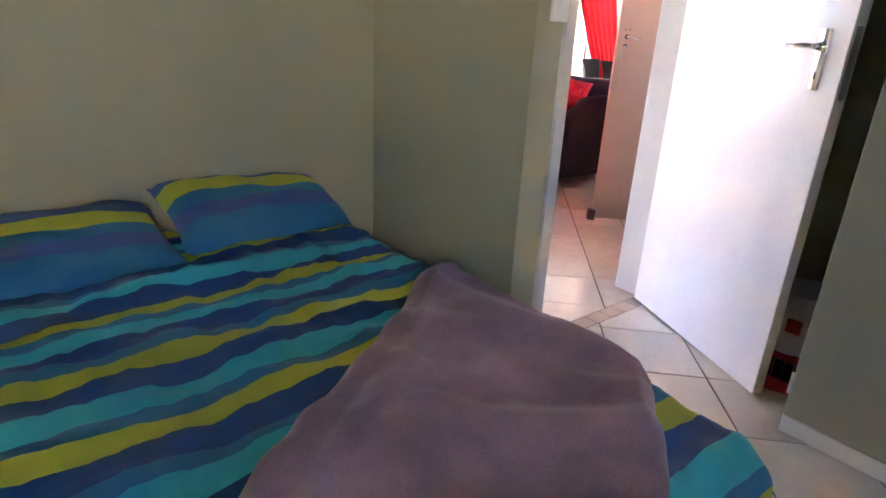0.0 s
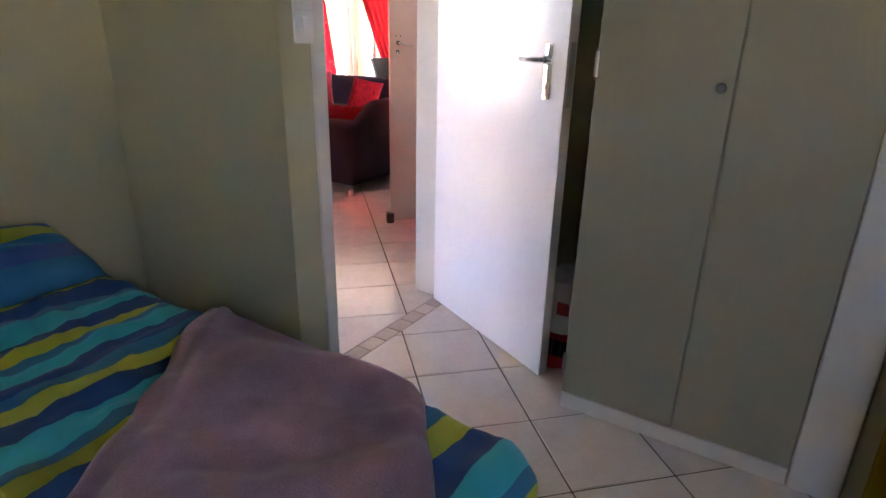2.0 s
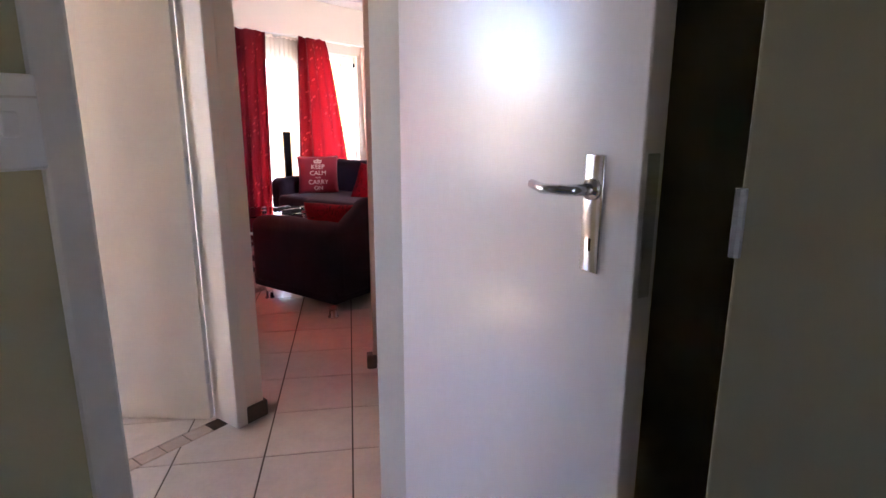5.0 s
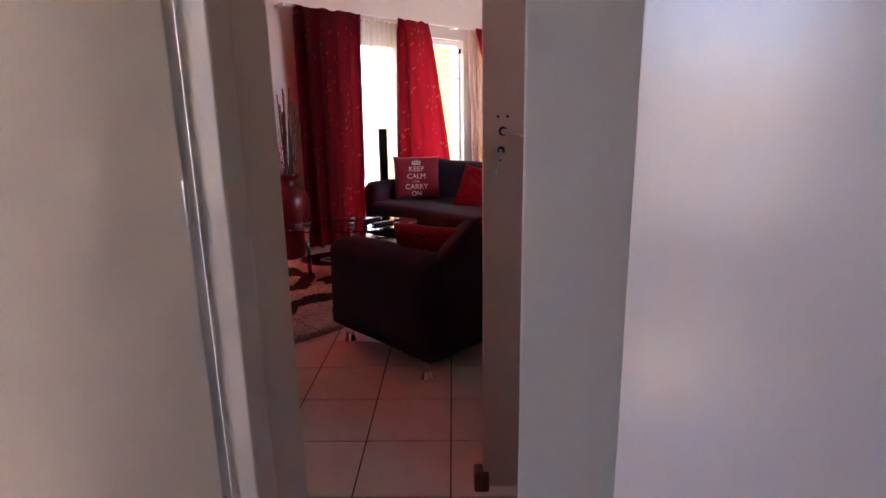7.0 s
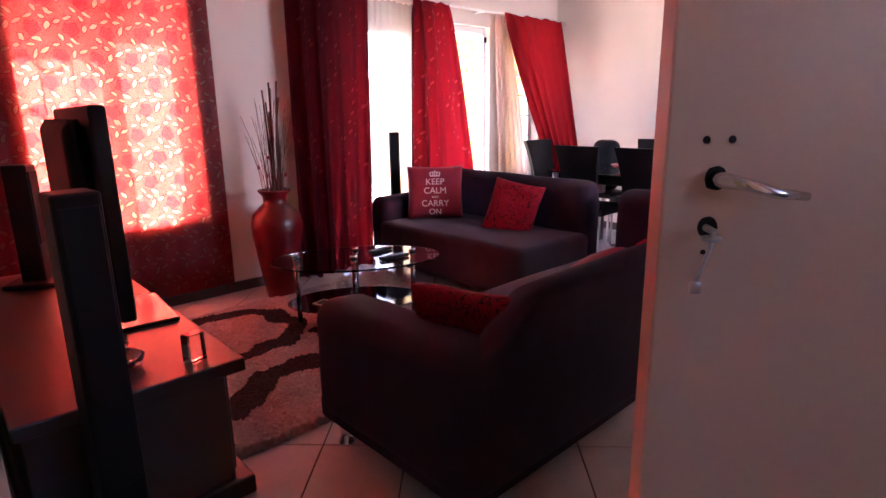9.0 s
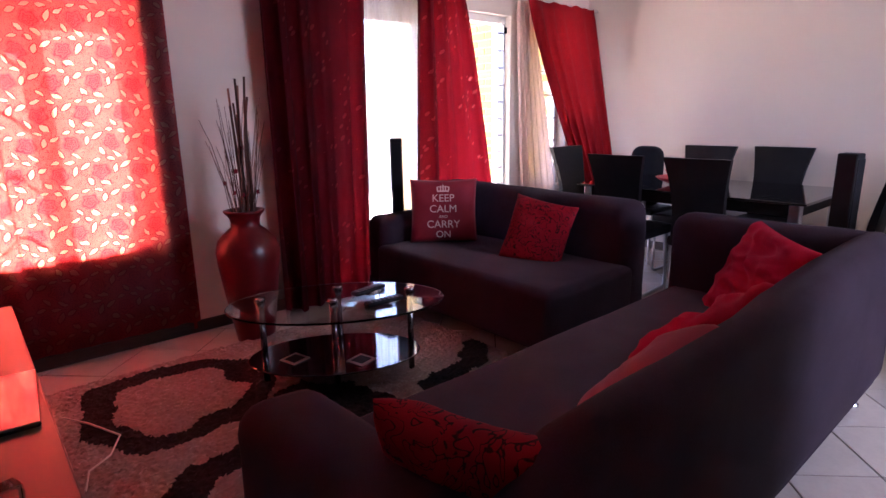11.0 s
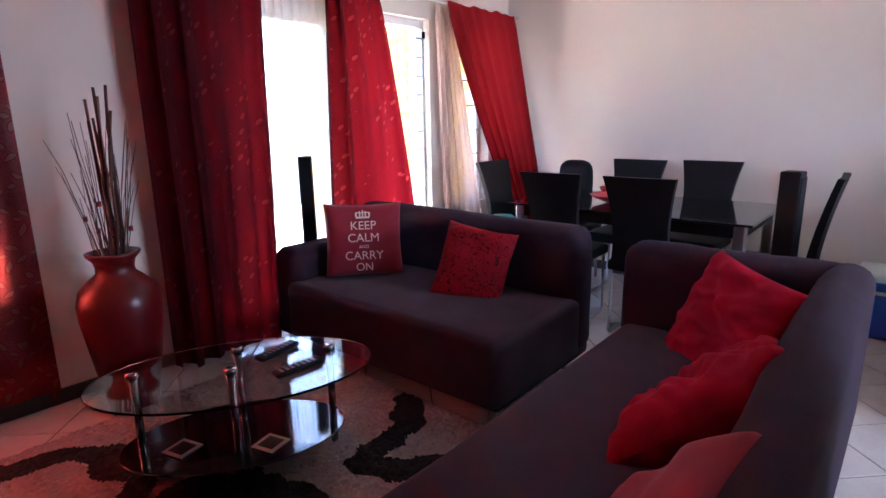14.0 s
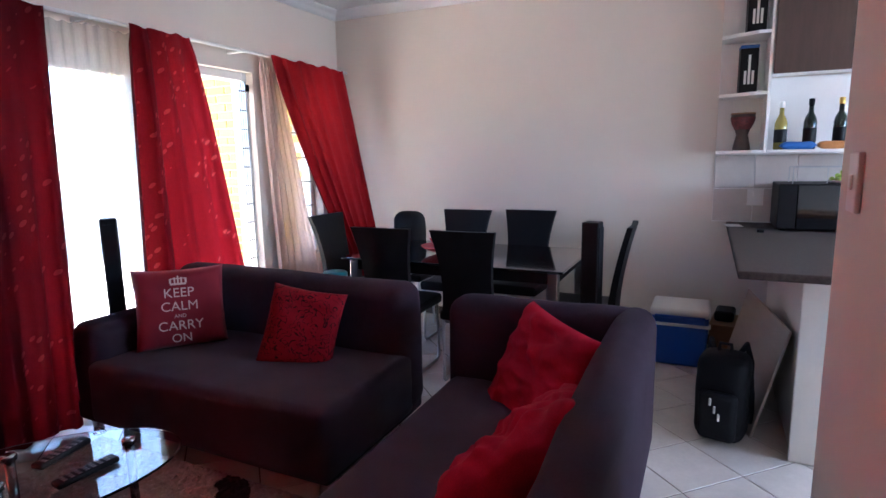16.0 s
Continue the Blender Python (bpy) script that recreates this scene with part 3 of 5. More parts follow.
def leaf(name, hinge, heading, width, material, label, lever=True, thick=0.04):
    """A flush door leaf that runs from its hinge along the heading (degrees, from +x)."""
    d = thing(name, (hinge[0], hinge[1], 0.008), label, "door", heading)
    part("panel", box(0, width, -thick / 2, thick / 2, 0, DOOR_H - 0.012, 0.003, 2), material, d)
    for z in (0.22, 1.05, 1.8):
        part("hinge", rod((-0.004, thick / 2, z - 0.05), (-0.004, thick / 2, z + 0.05), 0.007, 8), M["steel"], d)
    for s in (1, -1) if lever else ():
        y = s * thick / 2
        pl = part("handle_plate", box(width - 0.105, width - 0.065, *sorted((y, y + s * 0.006)), 1.02, 1.195, 0.002, 2), M["chrome"], d, "chrome handle plate", True)
        part("lever", tube([(width - 0.085, y, 1.145), (width - 0.085, y + s * 0.045, 1.145), (width - 0.10, y + s * 0.055, 1.145), (width - 0.14, y + s * 0.056, 1.143), (width - 0.172, y + s * 0.05, 1.147)], (0.009, 0.007), 10), M["chrome"], pl, "", True)
        part("keyhole", box(width - 0.088, width - 0.082, *sorted((y + s * 0.005, y + s * 0.0068)), 1.052, 1.072, 0.001, 1), M["black"], pl)
        part("rose", rod((width - 0.085, y, 1.145), (width - 0.085, y + s * 0.012, 1.145), 0.016, 16), M["chrome"], pl, "", True)
    if lever:
        part("lock_face", box(width - 0.001, width + 0.0015, -0.011, 0.011, 1.0, 1.2, 0.001, 1), M["steel"], d, "grey steel lock face")
    return d


A1 = math.degrees(math.atan2(1.429 - 2.120, 4.016 - 4.362))
leaf("door_1", (4.380, 2.111), A1, 0.80, M["door"], "white glossy flush bedroom door standing open")
A3 = math.degrees(math.atan2(3.874 - 3.25, 4.039 - 4.45))
leaf("door_3", (4.445, 3.258), A3, 0.76, M["frame"], "cream flush bathroom door standing open")
A2 = math.degrees(math.atan2(0.694, -0.72))
W2 = 0.80
D2 = thing("door_2", (5.187 + 0.72 * W2, 3.014 - 0.694 * W2, 0.048), "cream flush door standing open with a broken lock and a hanging key", "door", A2)
part("panel", box(0, W2, -0.02, 0.02, 0, DOOR_H - 0.03, 0.003, 2), M["door2"], D2)
hx = W2 - 0.055
part("lever", tube([(hx, 0.015, 1.147), (hx - 0.002, 0.04, 1.147), (hx - 0.018, 0.052, 1.144), (hx - 0.05, 0.053, 1.135), (hx - 0.082, 0.05, 1.131)], (0.0095, 0.0045), 10), M["chrome"], D2, "worn chrome lever", True)


def hole(name, x, z, r, label=""):
    prof = [(0.0005, 0), (r, 0), (r * 0.9, 0.0028), (0.0005, 0.0028)]
    own = lathe(prof, 14)
    for v in own.verts:
        v.co.x *= 1 + 0.25 * noise.noise(v.co * 90)
        v.co.y *= 1 + 0.25 * noise.noise(v.co * 70 + Vector((3, 0, 0)))
    part(name, own, M["black"], D2, label).matrix_basis = pose(x, 0.0185, z, -90, 0, 0)


hole("handle_hole", hx, 1.147, 0.0135, "bare dark hole round the handle")
hole("lock_hole", hx + 0.004, 1.094, 0.012)
hole("screw_hole", hx - 0.014, 1.188, 0.0042)
hole("screw_hole", hx + 0.013, 1.188, 0.0042)
hole("screw_hole", hx + 0.006, 1.066, 0.003)
part("key", rod((hx + 0.006, 0.02, 1.094), (hx + 0.006, 0.045, 1.093), 0.004, 8), M["steel"], D2, "steel key in the lock")
kb = tube([(hx + 0.008, 0.046, 1.095), (hx + 0.012, 0.048, 1.075), (hx + 0.022, 0.047, 1.041)], 0.0026, 8)
lathe([(0.003, -0.002), (0.010, -0.002), (0.010, 0.002), (0.003, 0.002)], 14, kb, (hx + 0.01, 0.046, 1.087))
box(hx + 0.017, hx + 0.029, 0.045, 0.049, 1.027, 1.041, 0.001, 1, kb)
part("spare_key", kb, M["steel"], D2, "", True)
part("stop_block", box(W2 - 0.02, W2 + 0.03, -0.03, 0.03, -0.018, 0.055, 0.008, 2), M["skirt"], D2, "small dark brown door stop")


def window(name, axis, c, a0, a1, z0, z1, label, mullions=(), bars=0, depth=0.05):
    """Painted frame with glass panes; c is the frame's plane, the window runs along the other axis."""
    wn_ = thing(name, (0, 0, 0), label, "window")
    wn_["kind"] = "structure"

    def B(u0, u1, v0, v1, w0, w1, bev=0.004):
        return box(v0, v1, u0, u1, w0, w1, bev, 1) if axis == "x" else box(u0, u1, v0, v1, w0, w1, bev, 1)
    f = 0.045
    part("frame", B(a0, a0 + f, c, c + depth, z0, z1), M["white_frame"], wn_)
    part("frame", B(a1 - f, a1, c, c + depth, z0, z1), M["white_frame"], wn_)
    part("frame", B(a0 + f, a1 - f, c, c + depth, z1 - f, z1), M["white_frame"], wn_)
    part("frame", B(a0 + f, a1 - f, c, c + depth, z0, z0 + f), M["white_frame"], wn_)
    cuts = [a0 + f, *mullions, a1 - f]
    for mu in mullions:
        part("mullion", B(mu - 0.022, mu + 0.022, c + 0.004, c + depth - 0.004, z0 + f, z1 - f), M["white_frame"], wn_)
    for p, q in zip(cuts, cuts[1:]):
        g = part("pane", B(p, q, c + depth / 2 - 0.002, c + depth / 2 + 0.002, z0 + f, z1 - f, 0), M["pane"], wn_)
        g.visible_shadow = False
    for k in range(bars):
        z = z0 + (z1 - z0) * (k + 1) / (bars + 1)
        part("bar", B(a0 + f, a1 - f, c - 0.02, c - 0.008, z - 0.006, z + 0.006, 0.002), M["steel"], wn_, "burglar bar")
    return wn_


wl = window("window_living", "y", NW + 0.12, *LWX, 0.575, 2.15, "white framed living room window behind the curtain", (5.60, 5.645), 0)
part("transom", box(LWX[0] + 0.045, 5.578, NW + 0.124, NW + 0.166, 1.93, 1.965, 0.004, 1), M["white_frame"], wl)
for k in range(4):
    z = 0.88 + 0.30 * k
    part("scroll_bar", tube([(LWX[0] + 0.03 + 0.026 * i, NW + 0.10, z + 0.045 * math.sin(i * 0.62)) for i in range(20)], 0.006, 6), M["steel"], wl, "wavy burglar bar", True)
for k in range(2):
    part("upright_bar", rod((LWX[0] + 0.17 + 0.16 * k, NW + 0.10, 0.60), (LWX[0] + 0.17 + 0.16 * k, NW + 0.10, 1.94), 0.005, 8), M["steel"], wl, "burglar bar")
window("window_dining", "y", NW + 0.10, *WINX, 0.58, 2.06, "narrow white window with burglar bars", (), 6)
window("window_bath", "y", 5.26, 2.62, 4.36, 0.65, 2.25, "white framed bathroom window", (3.48,))
window("window_bed", "x", 3.98, -1.2, 0.1, 0.9, 2.05, "white framed bedroom window", (-0.55,))
window("window_bed_south", "y", -1.70, 0.9, 1.65, 1.15, 1.95, "small white framed bedroom window")
# frame of the added opening that lights door_2
window("added_window_room", "y", 0.90, 5.02, 5.62, 1.35, 2.0, "unseen white framed window added to light the open door and hall")
window("window_kitchen", "y", 0.5, 7.5, 9.6, 0.95, 2.2, "white framed kitchen window", (8.2, 8.9))

# glazed patio door: fixed frame, one closed sliding panel, one slid open, folded security gate
pd = thing("patio_door", (0, NW + 0.06, 0), "white framed sliding glass patio door slid half open", "door")
pd["kind"] = "structure"
a, b = DOORX
for u0, u1, w0, w1 in ((a, a + 0.05, 0, 2.06), (b - 0.05, b, 0, 2.06), (a + 0.05, b - 0.05, 2.0, 2.06), (a + 0.05, b - 0.05, 0.0, 0.03)):
    part("frame", box(u0, u1, 0, 0.1, w0, w1, 0.004, 1), M["white_frame"], pd)
mid = (a + b) / 2
for off in (0.055, 0.012):
    sp = part("panel_frame", box(a + 0.05, a + 0.11, off, off + 0.035, 0.03, 2.0, 0.004, 1), M["white_frame"], pd)
    q = box(mid - 0.03, mid + 0.03, off, off + 0.035, 0.03, 2.0, 0.004, 1)
    part("panel_frame", q, M["white_frame"], pd)
    part("panel_rail", box(a + 0.11, mid - 0.03, off, off + 0.035, 0.03, 0.11, 0.004, 1), M["white_frame"], pd)
    part("panel_rail", box(a + 0.11, mid - 0.03, off, off + 0.035, 1.93, 2.0, 0.004, 1), M["white_frame"], pd)
    g = part("pane", box(a + 0.11, mid - 0.03, off + 0.015, off + 0.02, 0.11, 1.93), M["pane"], pd)
    g.visible_shadow = False
gate = thing("security_gate", (b - 0.13, NW + 0.02, 0.02), "grey steel folding security gate pushed to the side", "security gate")
for k in range(4):
    part("upright", box(0.022 * k, 0.022 * k + 0.009, 0, 0.02, 0, 1.97, 0.002, 1), M["steel"], gate)
for k in range(14):
    part("pivot", rod((-0.004, 0.01, 0.08 + 0.14 * k), (0.082, 0.01, 0.08 + 0.14 * k), 0.007, 8), M["steel"], gate)
part("lock", box(0.07, 0.1, -0.01, 0.03, 1.9, 1.95, 0.004, 1), M["black"], gate)


# ---- curtains ----
def curtain(name, left, right, ztop, zbot, y, folds, amp, material, label, depth=0.0, nv=40, gather=0.0, n=None):
    """Hanging cloth; left(v) and right(v) give its edges in x at height v (1 at the top), folds deepen downwards."""
    n = n or folds * 12
    rnd = random.Random(name)
    ph = [rnd.uniform(-0.6, 0.6) for _ in range(folds + 2)]

    def fn(u, v):
        k = u * folds
        j = int(k)
        wob = ph[j] * (1 - (k - j)) + ph[min(j + 1, folds + 1)] * (k - j)
        s = math.sin(2 * math.pi * k + wob + 0.25 * math.sin(3 * v + j))
        am = amp * (0.55 + 0.45 * (1 - v)) * (0.75 + 0.5 * math.sin(5.1 * u + 1.3))
        if v > 0.95:
            am *= 0.55
        x = left(v) + (right(v) - left(v)) * u + 0.3 * am * math.cos(4 * math.pi * k + wob)
        yy = (y(u, v) if callable(y) else y) + am * s
        z = zbot + (ztop - zbot) * v + 0.006 * math.sin(u * folds * 6.28) * (v > 0.97) + 0.006 * math.sin(19 * u)
        return (x, yy, z)
    span = abs(right(0.5) - left(0.5)) * 1.35
    ob = solid(name, grid(n, nv, fn, uv=lambda u, v: (u * span, v * (ztop - zbot))), material, label, "curtain")
    return ob


def lin(p0, p1, e=1.0):
    """Edge from p0 at the bottom to p1 at the top."""
    return lambda v: p0 + (p1 - p0) * v ** e


CY = NW - 0.17
curtain("curtain", lin(4.68, 4.70), lin(6.16, 6.17), 2.28, 0.03, NW - 0.012, 11, 0.006, M["floral"], "red floral curtain drawn across a sunlit window", n=220)
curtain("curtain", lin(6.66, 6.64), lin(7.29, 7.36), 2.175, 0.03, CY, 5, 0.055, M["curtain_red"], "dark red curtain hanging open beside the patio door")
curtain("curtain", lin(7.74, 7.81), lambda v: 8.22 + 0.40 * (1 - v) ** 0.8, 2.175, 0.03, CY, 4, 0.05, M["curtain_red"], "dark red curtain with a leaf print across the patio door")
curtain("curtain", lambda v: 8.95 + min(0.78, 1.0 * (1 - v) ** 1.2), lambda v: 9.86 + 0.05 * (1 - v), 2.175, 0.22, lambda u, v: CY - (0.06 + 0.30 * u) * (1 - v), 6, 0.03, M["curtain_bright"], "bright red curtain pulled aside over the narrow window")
curtain("sheer_curtain", lin(7.25, 7.25), lin(8.25, 8.25), 2.15, 0.05, NW - 0.06, 16, 0.014, M["sheer"], "thin white sheer curtain over the patio door", n=200)
curtain("sheer_curtain", lambda v: 8.93 + 0.10 * (1 - v), lambda v: 9.12 + 0.42 * (1 - v), 2.16, 0.30, NW - 0.08, 5, 0.03, M["sheer_cream"], "cream lining curtain beside the patio door")
rail = thing("curtain_rail", (0, CY + 0.03, 2.172), "white curtain rail over the patio door", "curtain rail")
part("track", rod((6.55, 0, 0), (9.97, 0, 0), 0.011, 10), M["white_frame"], rail, smooth=True)
for x in (6.58, 7.6, 8.7, 9.9):
    part("bracket", box(x - 0.012, x + 0.012, -0.012, 0.138, -0.012, 0.012, 0.003, 1), M["white_frame"], rail)
rail2 = thing("curtain_rail", (0, NW - 0.045, 2.285), "white curtain rail over the living room window", "curtain rail")
part("track", rod((4.66, 0, 0), (6.25, 0, 0), 0.011, 10), M["white_frame"], rail2, smooth=True)
for x in (4.72, 5.5, 6.2):
    part("bracket", box(x - 0.012, x + 0.012, -0.012, 0.044, -0.012, 0.012, 0.003, 1), M["white_frame"], rail2)
cb = curtain("curtain", lin(0, 0), lin(1, 1), 2.2, 0.03, 0.0, 5, 0.04, M["mustard"], "mustard yellow bedroom curtain hanging open")
cb.matrix_basis = pose(3.80, 0.42, 0, 0, 0, -90) @ Matrix.Diagonal((0.42, 1, 1, 1))


# ---- soft shapes ----
def puff(w, h, d, n=20, power=0.42, wave=0.006, seed=0, uvs=False, crease=0.0):
    """A stuffed square cushion, w wide (x), h high (z), d deep (y), pinched at its corners."""
    rnd = random.Random(seed)
    o = Vector((rnd.uniform(0, 50), rnd.uniform(0, 50), 0))
    own = bmesh.new()
    lay = own.loops.layers.uv.new("UVMap")
    pulls = []
    for _ in range(7 if crease > 1 else 0):
        th = rnd.uniform(-0.5, 0.9)
        pulls.append((math.cos(th), math.sin(th), rnd.uniform(-0.8, 0.8), rnd.uniform(0.08, 0.15), rnd.uniform(0.008, 0.016), rnd.uniform(-0.7, 0.7)))

    def P(u, v, s):
        a_, b_ = 2 * u - 1, 2 * v - 1
        t = max(0.0, (1 - a_ ** 4) * (1 - b_ ** 4)) ** power
        pin = 1 - 0.07 * (1 - (a_ * b_) ** 2)
        x, z = a_ * w / 2 * (0.94 + 0.06 * abs(b_) ** 2), b_ * h / 2 * (0.94 + 0.06 * abs(a_) ** 2)
        nz = noise.noise(Vector((x * 6 + z * 4, z * 9 - x * 3, s)) + o) * wave * (0.12 + t) + noise.noise(Vector((x * 9 + z * 22, z * 5 - x * 3, s * 3)) + o) * wave * 0.55 * t + crease * wave * t * (0.35 - abs(noise.noise(Vector((x * 3 + z * 13, z * 4 - x * 8, s * 2)) + o))) * s
        for ca, sa, off, wid, dep, mid in pulls:
            q = (a_ * -sa + b_ * ca - off + 0.10 * math.sin(2.5 * a_ + 9 * off)) / wid
            along = a_ * ca + b_ * sa - mid
            nz -= s * t * dep * math.exp(-along * along / 0.35) * (math.exp(-q * q) - 0.6 * math.exp(-(q - 1.7) ** 2))
        return Vector((x, s * (d / 2 * t) + nz, z))
    for s in (1, -1):
        vs = [[own.verts.new(P(i / n, j / n, s)) for j in range(n + 1)] for i in range(n + 1)]
        for i in range(n):
            for j in range(n):
                f = own.faces.new((vs[i][j], vs[i + 1][j], vs[i + 1][j + 1], vs[i][j + 1]))
                f.smooth = True
                for l, (p, q) in zip(f.loops, ((i, j), (i + 1, j), (i + 1, j + 1), (i, j + 1))):
                    l[lay].uv = (p / n * w, q / n * h)
    bmesh.ops.remove_doubles(own, verts=own.verts, dist=0.0015)
    return own


def sofa_block(x0, x1, y0, y1, z0, z1, r=0.05, n=10, sag=0.0, seed=0):
    """A padded upholstered block with round edges and slightly uneven faces."""
    own = box(x0, x1, y0, y1, z0, z1, r, 4)
    bmesh.ops.subdivide_edges(own, edges=[e for e in own.edges if e.calc_length() > 0.16], cuts=n, use_grid_fill=True)
    o = Vector((seed * 7.3, seed * 3.1, 0))
    cx, cy = (x0 + x1) / 2, (y0 + y1) / 2
    for v in own.verts:
        k = noise.noise(v.co * 3.5 + o) * 0.008 + noise.noise(v.co * 11 + o) * 0.003
        top = 1 if v.co.z > (z0 + z1) / 2 else 0
        v.co += Vector((v.co.x - cx, v.co.y - cy, 0)).normalized() * k + Vector((0, 0, k * top))
        if sag and top:
            v.co.z += sag * (1 - min(1, abs(v.co.x - cx) / ((x1 - x0) / 2)) ** 2) * (1 - min(1, abs(v.co.y - cy) / ((y1 - y0) / 2)) ** 2)
    return own


def foot(ob, x, y):
    part("leg", lathe([(0.034, 0), (0.034, 0.008), (0.026, 0.012), (0.026, 0.1), (0.03, 0.105)], 20), M["chrome"], ob, "short round chrome leg", True).matrix_basis = pose(x, y, 0)


# ---- bedroom ----
BX0, BX1, BY0, BY1, BZ = 1.35, 3.13, 1.03, 2.90, 0.435
bed = thing("bed", ((BX0 + BX1) / 2, (BY0 + BY1) / 2, 0), "double bed with a blue, turquoise and lime striped duvet", "bed")
cx, cy = (BX0 + BX1) / 2, (BY0 + BY1) / 2
bw2, bl2 = (BX1 - BX0) / 2, (BY1 - BY0) / 2
part("base", box(-bw2 + 0.07, bw2 - 0.07, -bl2 + 0.08, bl2, 0.06, 0.24, 0.02, 2), M["blackwood"], bed, "dark bed base")
for sx in (-1, 1):
    for sy in (-1, 1):
        part("leg", rod((sx * (bw2 - 0.15), sy * (bl2 - 0.15), 0), (sx * (bw2 - 0.15), sy * (bl2 - 0.15), 0.06), 0.03, 12), M["black"], bed)
part("mattress", box(-bw2 + 0.05, bw2 - 0.05, -bl2 + 0.05, bl2, 0.24, 0.39, 0.05, 3), M["white_bag"], bed, "pale mattress")


def duvet_place(u, v):
    """Cloth coordinates from -1 to 1; the outer band hangs over the sides and the foot."""
    over = 0.34
    X, Y = (2 * u - 1) * (bw2 + over), -bl2 - over + v * (2 * bl2 + over - 0.03)
    dx, dy = max(0, abs(X) - bw2 + 0.06), max(0, -Y - bl2 + 0.10)
    d = math.hypot(dx, dy)
    r = 0.09
    if d > 0:
        ang = min(d / r, math.pi / 2)
        out = r * math.sin(ang)
        drop = r * (1 - math.cos(ang)) + max(0, d - r * math.pi / 2)
        nx, ny = (dx / d) * (1 if X > 0 else -1), -(dy / d)
        bx, by = (bw2 - 0.06) * (1 if X > 0 else -1) if dx > 0 else X, -bl2 + 0.10 if dy > 0 else Y
        flare = 0.02 * max(0, d - 0.1) * (1 + 0.5 * math.sin(9 * X + 7 * Y))
        x, y, z = bx + nx * (out + flare), by + ny * (out + flare), BZ - drop
    else:
        x, y, z = X, Y, BZ
    k = 1.0 if d == 0 else max(0.3, 1 - d * 2)
    z += k * (0.022 * noise.noise(Vector((x * 2.2, y * 2.6, 1))) + 0.018 * noise.noise(Vector((x * 5, y * 9, 4))) + 0.016 * noise.noise(Vector((x * 7, y * 22, 9))) + 0.012 * noise.noise(Vector((x * 20, y * 9, 2))) + 0.005 * noise.noise(Vector((x * 30, y * 30, 5))))
    ridge = math.exp(-((y - 0.42 - 0.10 * x) / 0.035) ** 2) * 0.018 * (1 + math.sin(7 * x)) * (abs(x) < 0.8) * k
    return Vector((x, y, max(z + ridge, 0.10)))


part("duvet", grid(110, 120, duvet_place, uv=lambda u, v: (u * 2.4, v * (2 * bl2 + 0.31) + 0.02 * math.sin(u * 6))), M["duvet"], bed, "striped cotton duvet with creases")


def throw_place(u, v):
    # corner places of the folded throw, in bed coordinates
    A, B, C, D = Vector((0.94, 0.165)), Vector((0.93, -0.575)), Vector((0.40, -0.98)), Vector((-0.12, -0.58))
    p = (A * (1 - u) + D * u) * (1 - v) + (B * (1 - u) + C * u) * v
    p += Vector((noise.noise(Vector((u * 3, v * 3, 7))), noise.noise(Vector((u * 3, v * 3, 17))))) * 0.02
    x, y = p
    d = max(0, x - (bw2 - 0.02))
    ey = max(0, -y - bl2 + 0.03)
    z = BZ + 0.03 - 1.2 * d - 1.0 * ey + 0.028 * noise.noise(Vector((x * 3.2, y * 3.2, 3))) + 0.022 * noise.noise(Vector((x * 9 + y * 5, y * 5, 5))) + 0.003 * noise.noise(Vector((x * 18, y * 18, 6)))
    z += 0.014 * math.exp(-((v - 0.10 - 0.08 * u) / 0.03) ** 2) + 0.010 * math.exp(-((u - 0.16) / 0.05) ** 2)
    edge = min(u, 1 - u, v, 1 - v)
    z -= 0.022 * max(0, 1 - edge / 0.035)
    return Vector((x, y, z))


throw = solid("throw_blanket", grid(110, 110, throw_place), M["throw"], "mauve fleece throw spread over the corner of the bed", "blanket")
throw.matrix_basis = pose(cx, cy, 0.0)
sm = throw.modifiers.new("thick", "SOLIDIFY")
sm.thickness, sm.offset = 0.014, 0.6
p1 = solid("pillow", puff(0.64, 0.345, 0.17, 24, 0.45, 0.018, 3, crease=0.6), M["pillow"], "plump striped pillow leaning on the wall", "pillow", group="pillows on the bed")
p1.matrix_basis = pose(2.79, 2.735, 0.512, -68, 4, 6)
p2 = solid("pillow", puff(0.74, 0.42, 0.13, 24, 0.40, 0.016, 8), M["pillow"], "flattened striped pillow beside the wall", "pillow", group="pillows on the bed")
p2.matrix_basis = pose(2.12, 2.70, 0.49, -76, 2, 4)

wd = thing("wardrobe", (3.876, 0.447, 0), "cream painted built-in wardrobe with plain doors", "wardrobe")
part("body", box(0.025, 0.72, 0.0, 0.822, 0.0, H - 0.005, 0.003, 1), M["ward"], wd)
part("post", box(0.0, 0.024, 0.0, 0.128, 0.0, H - 0.006, 0.004, 1), M["frame"], wd, "pale upright post")
part("plinth", box(0.006, 0.024, 0.13, 0.822, 0.0, 0.06, 0.003, 1), M["frame"], wd)
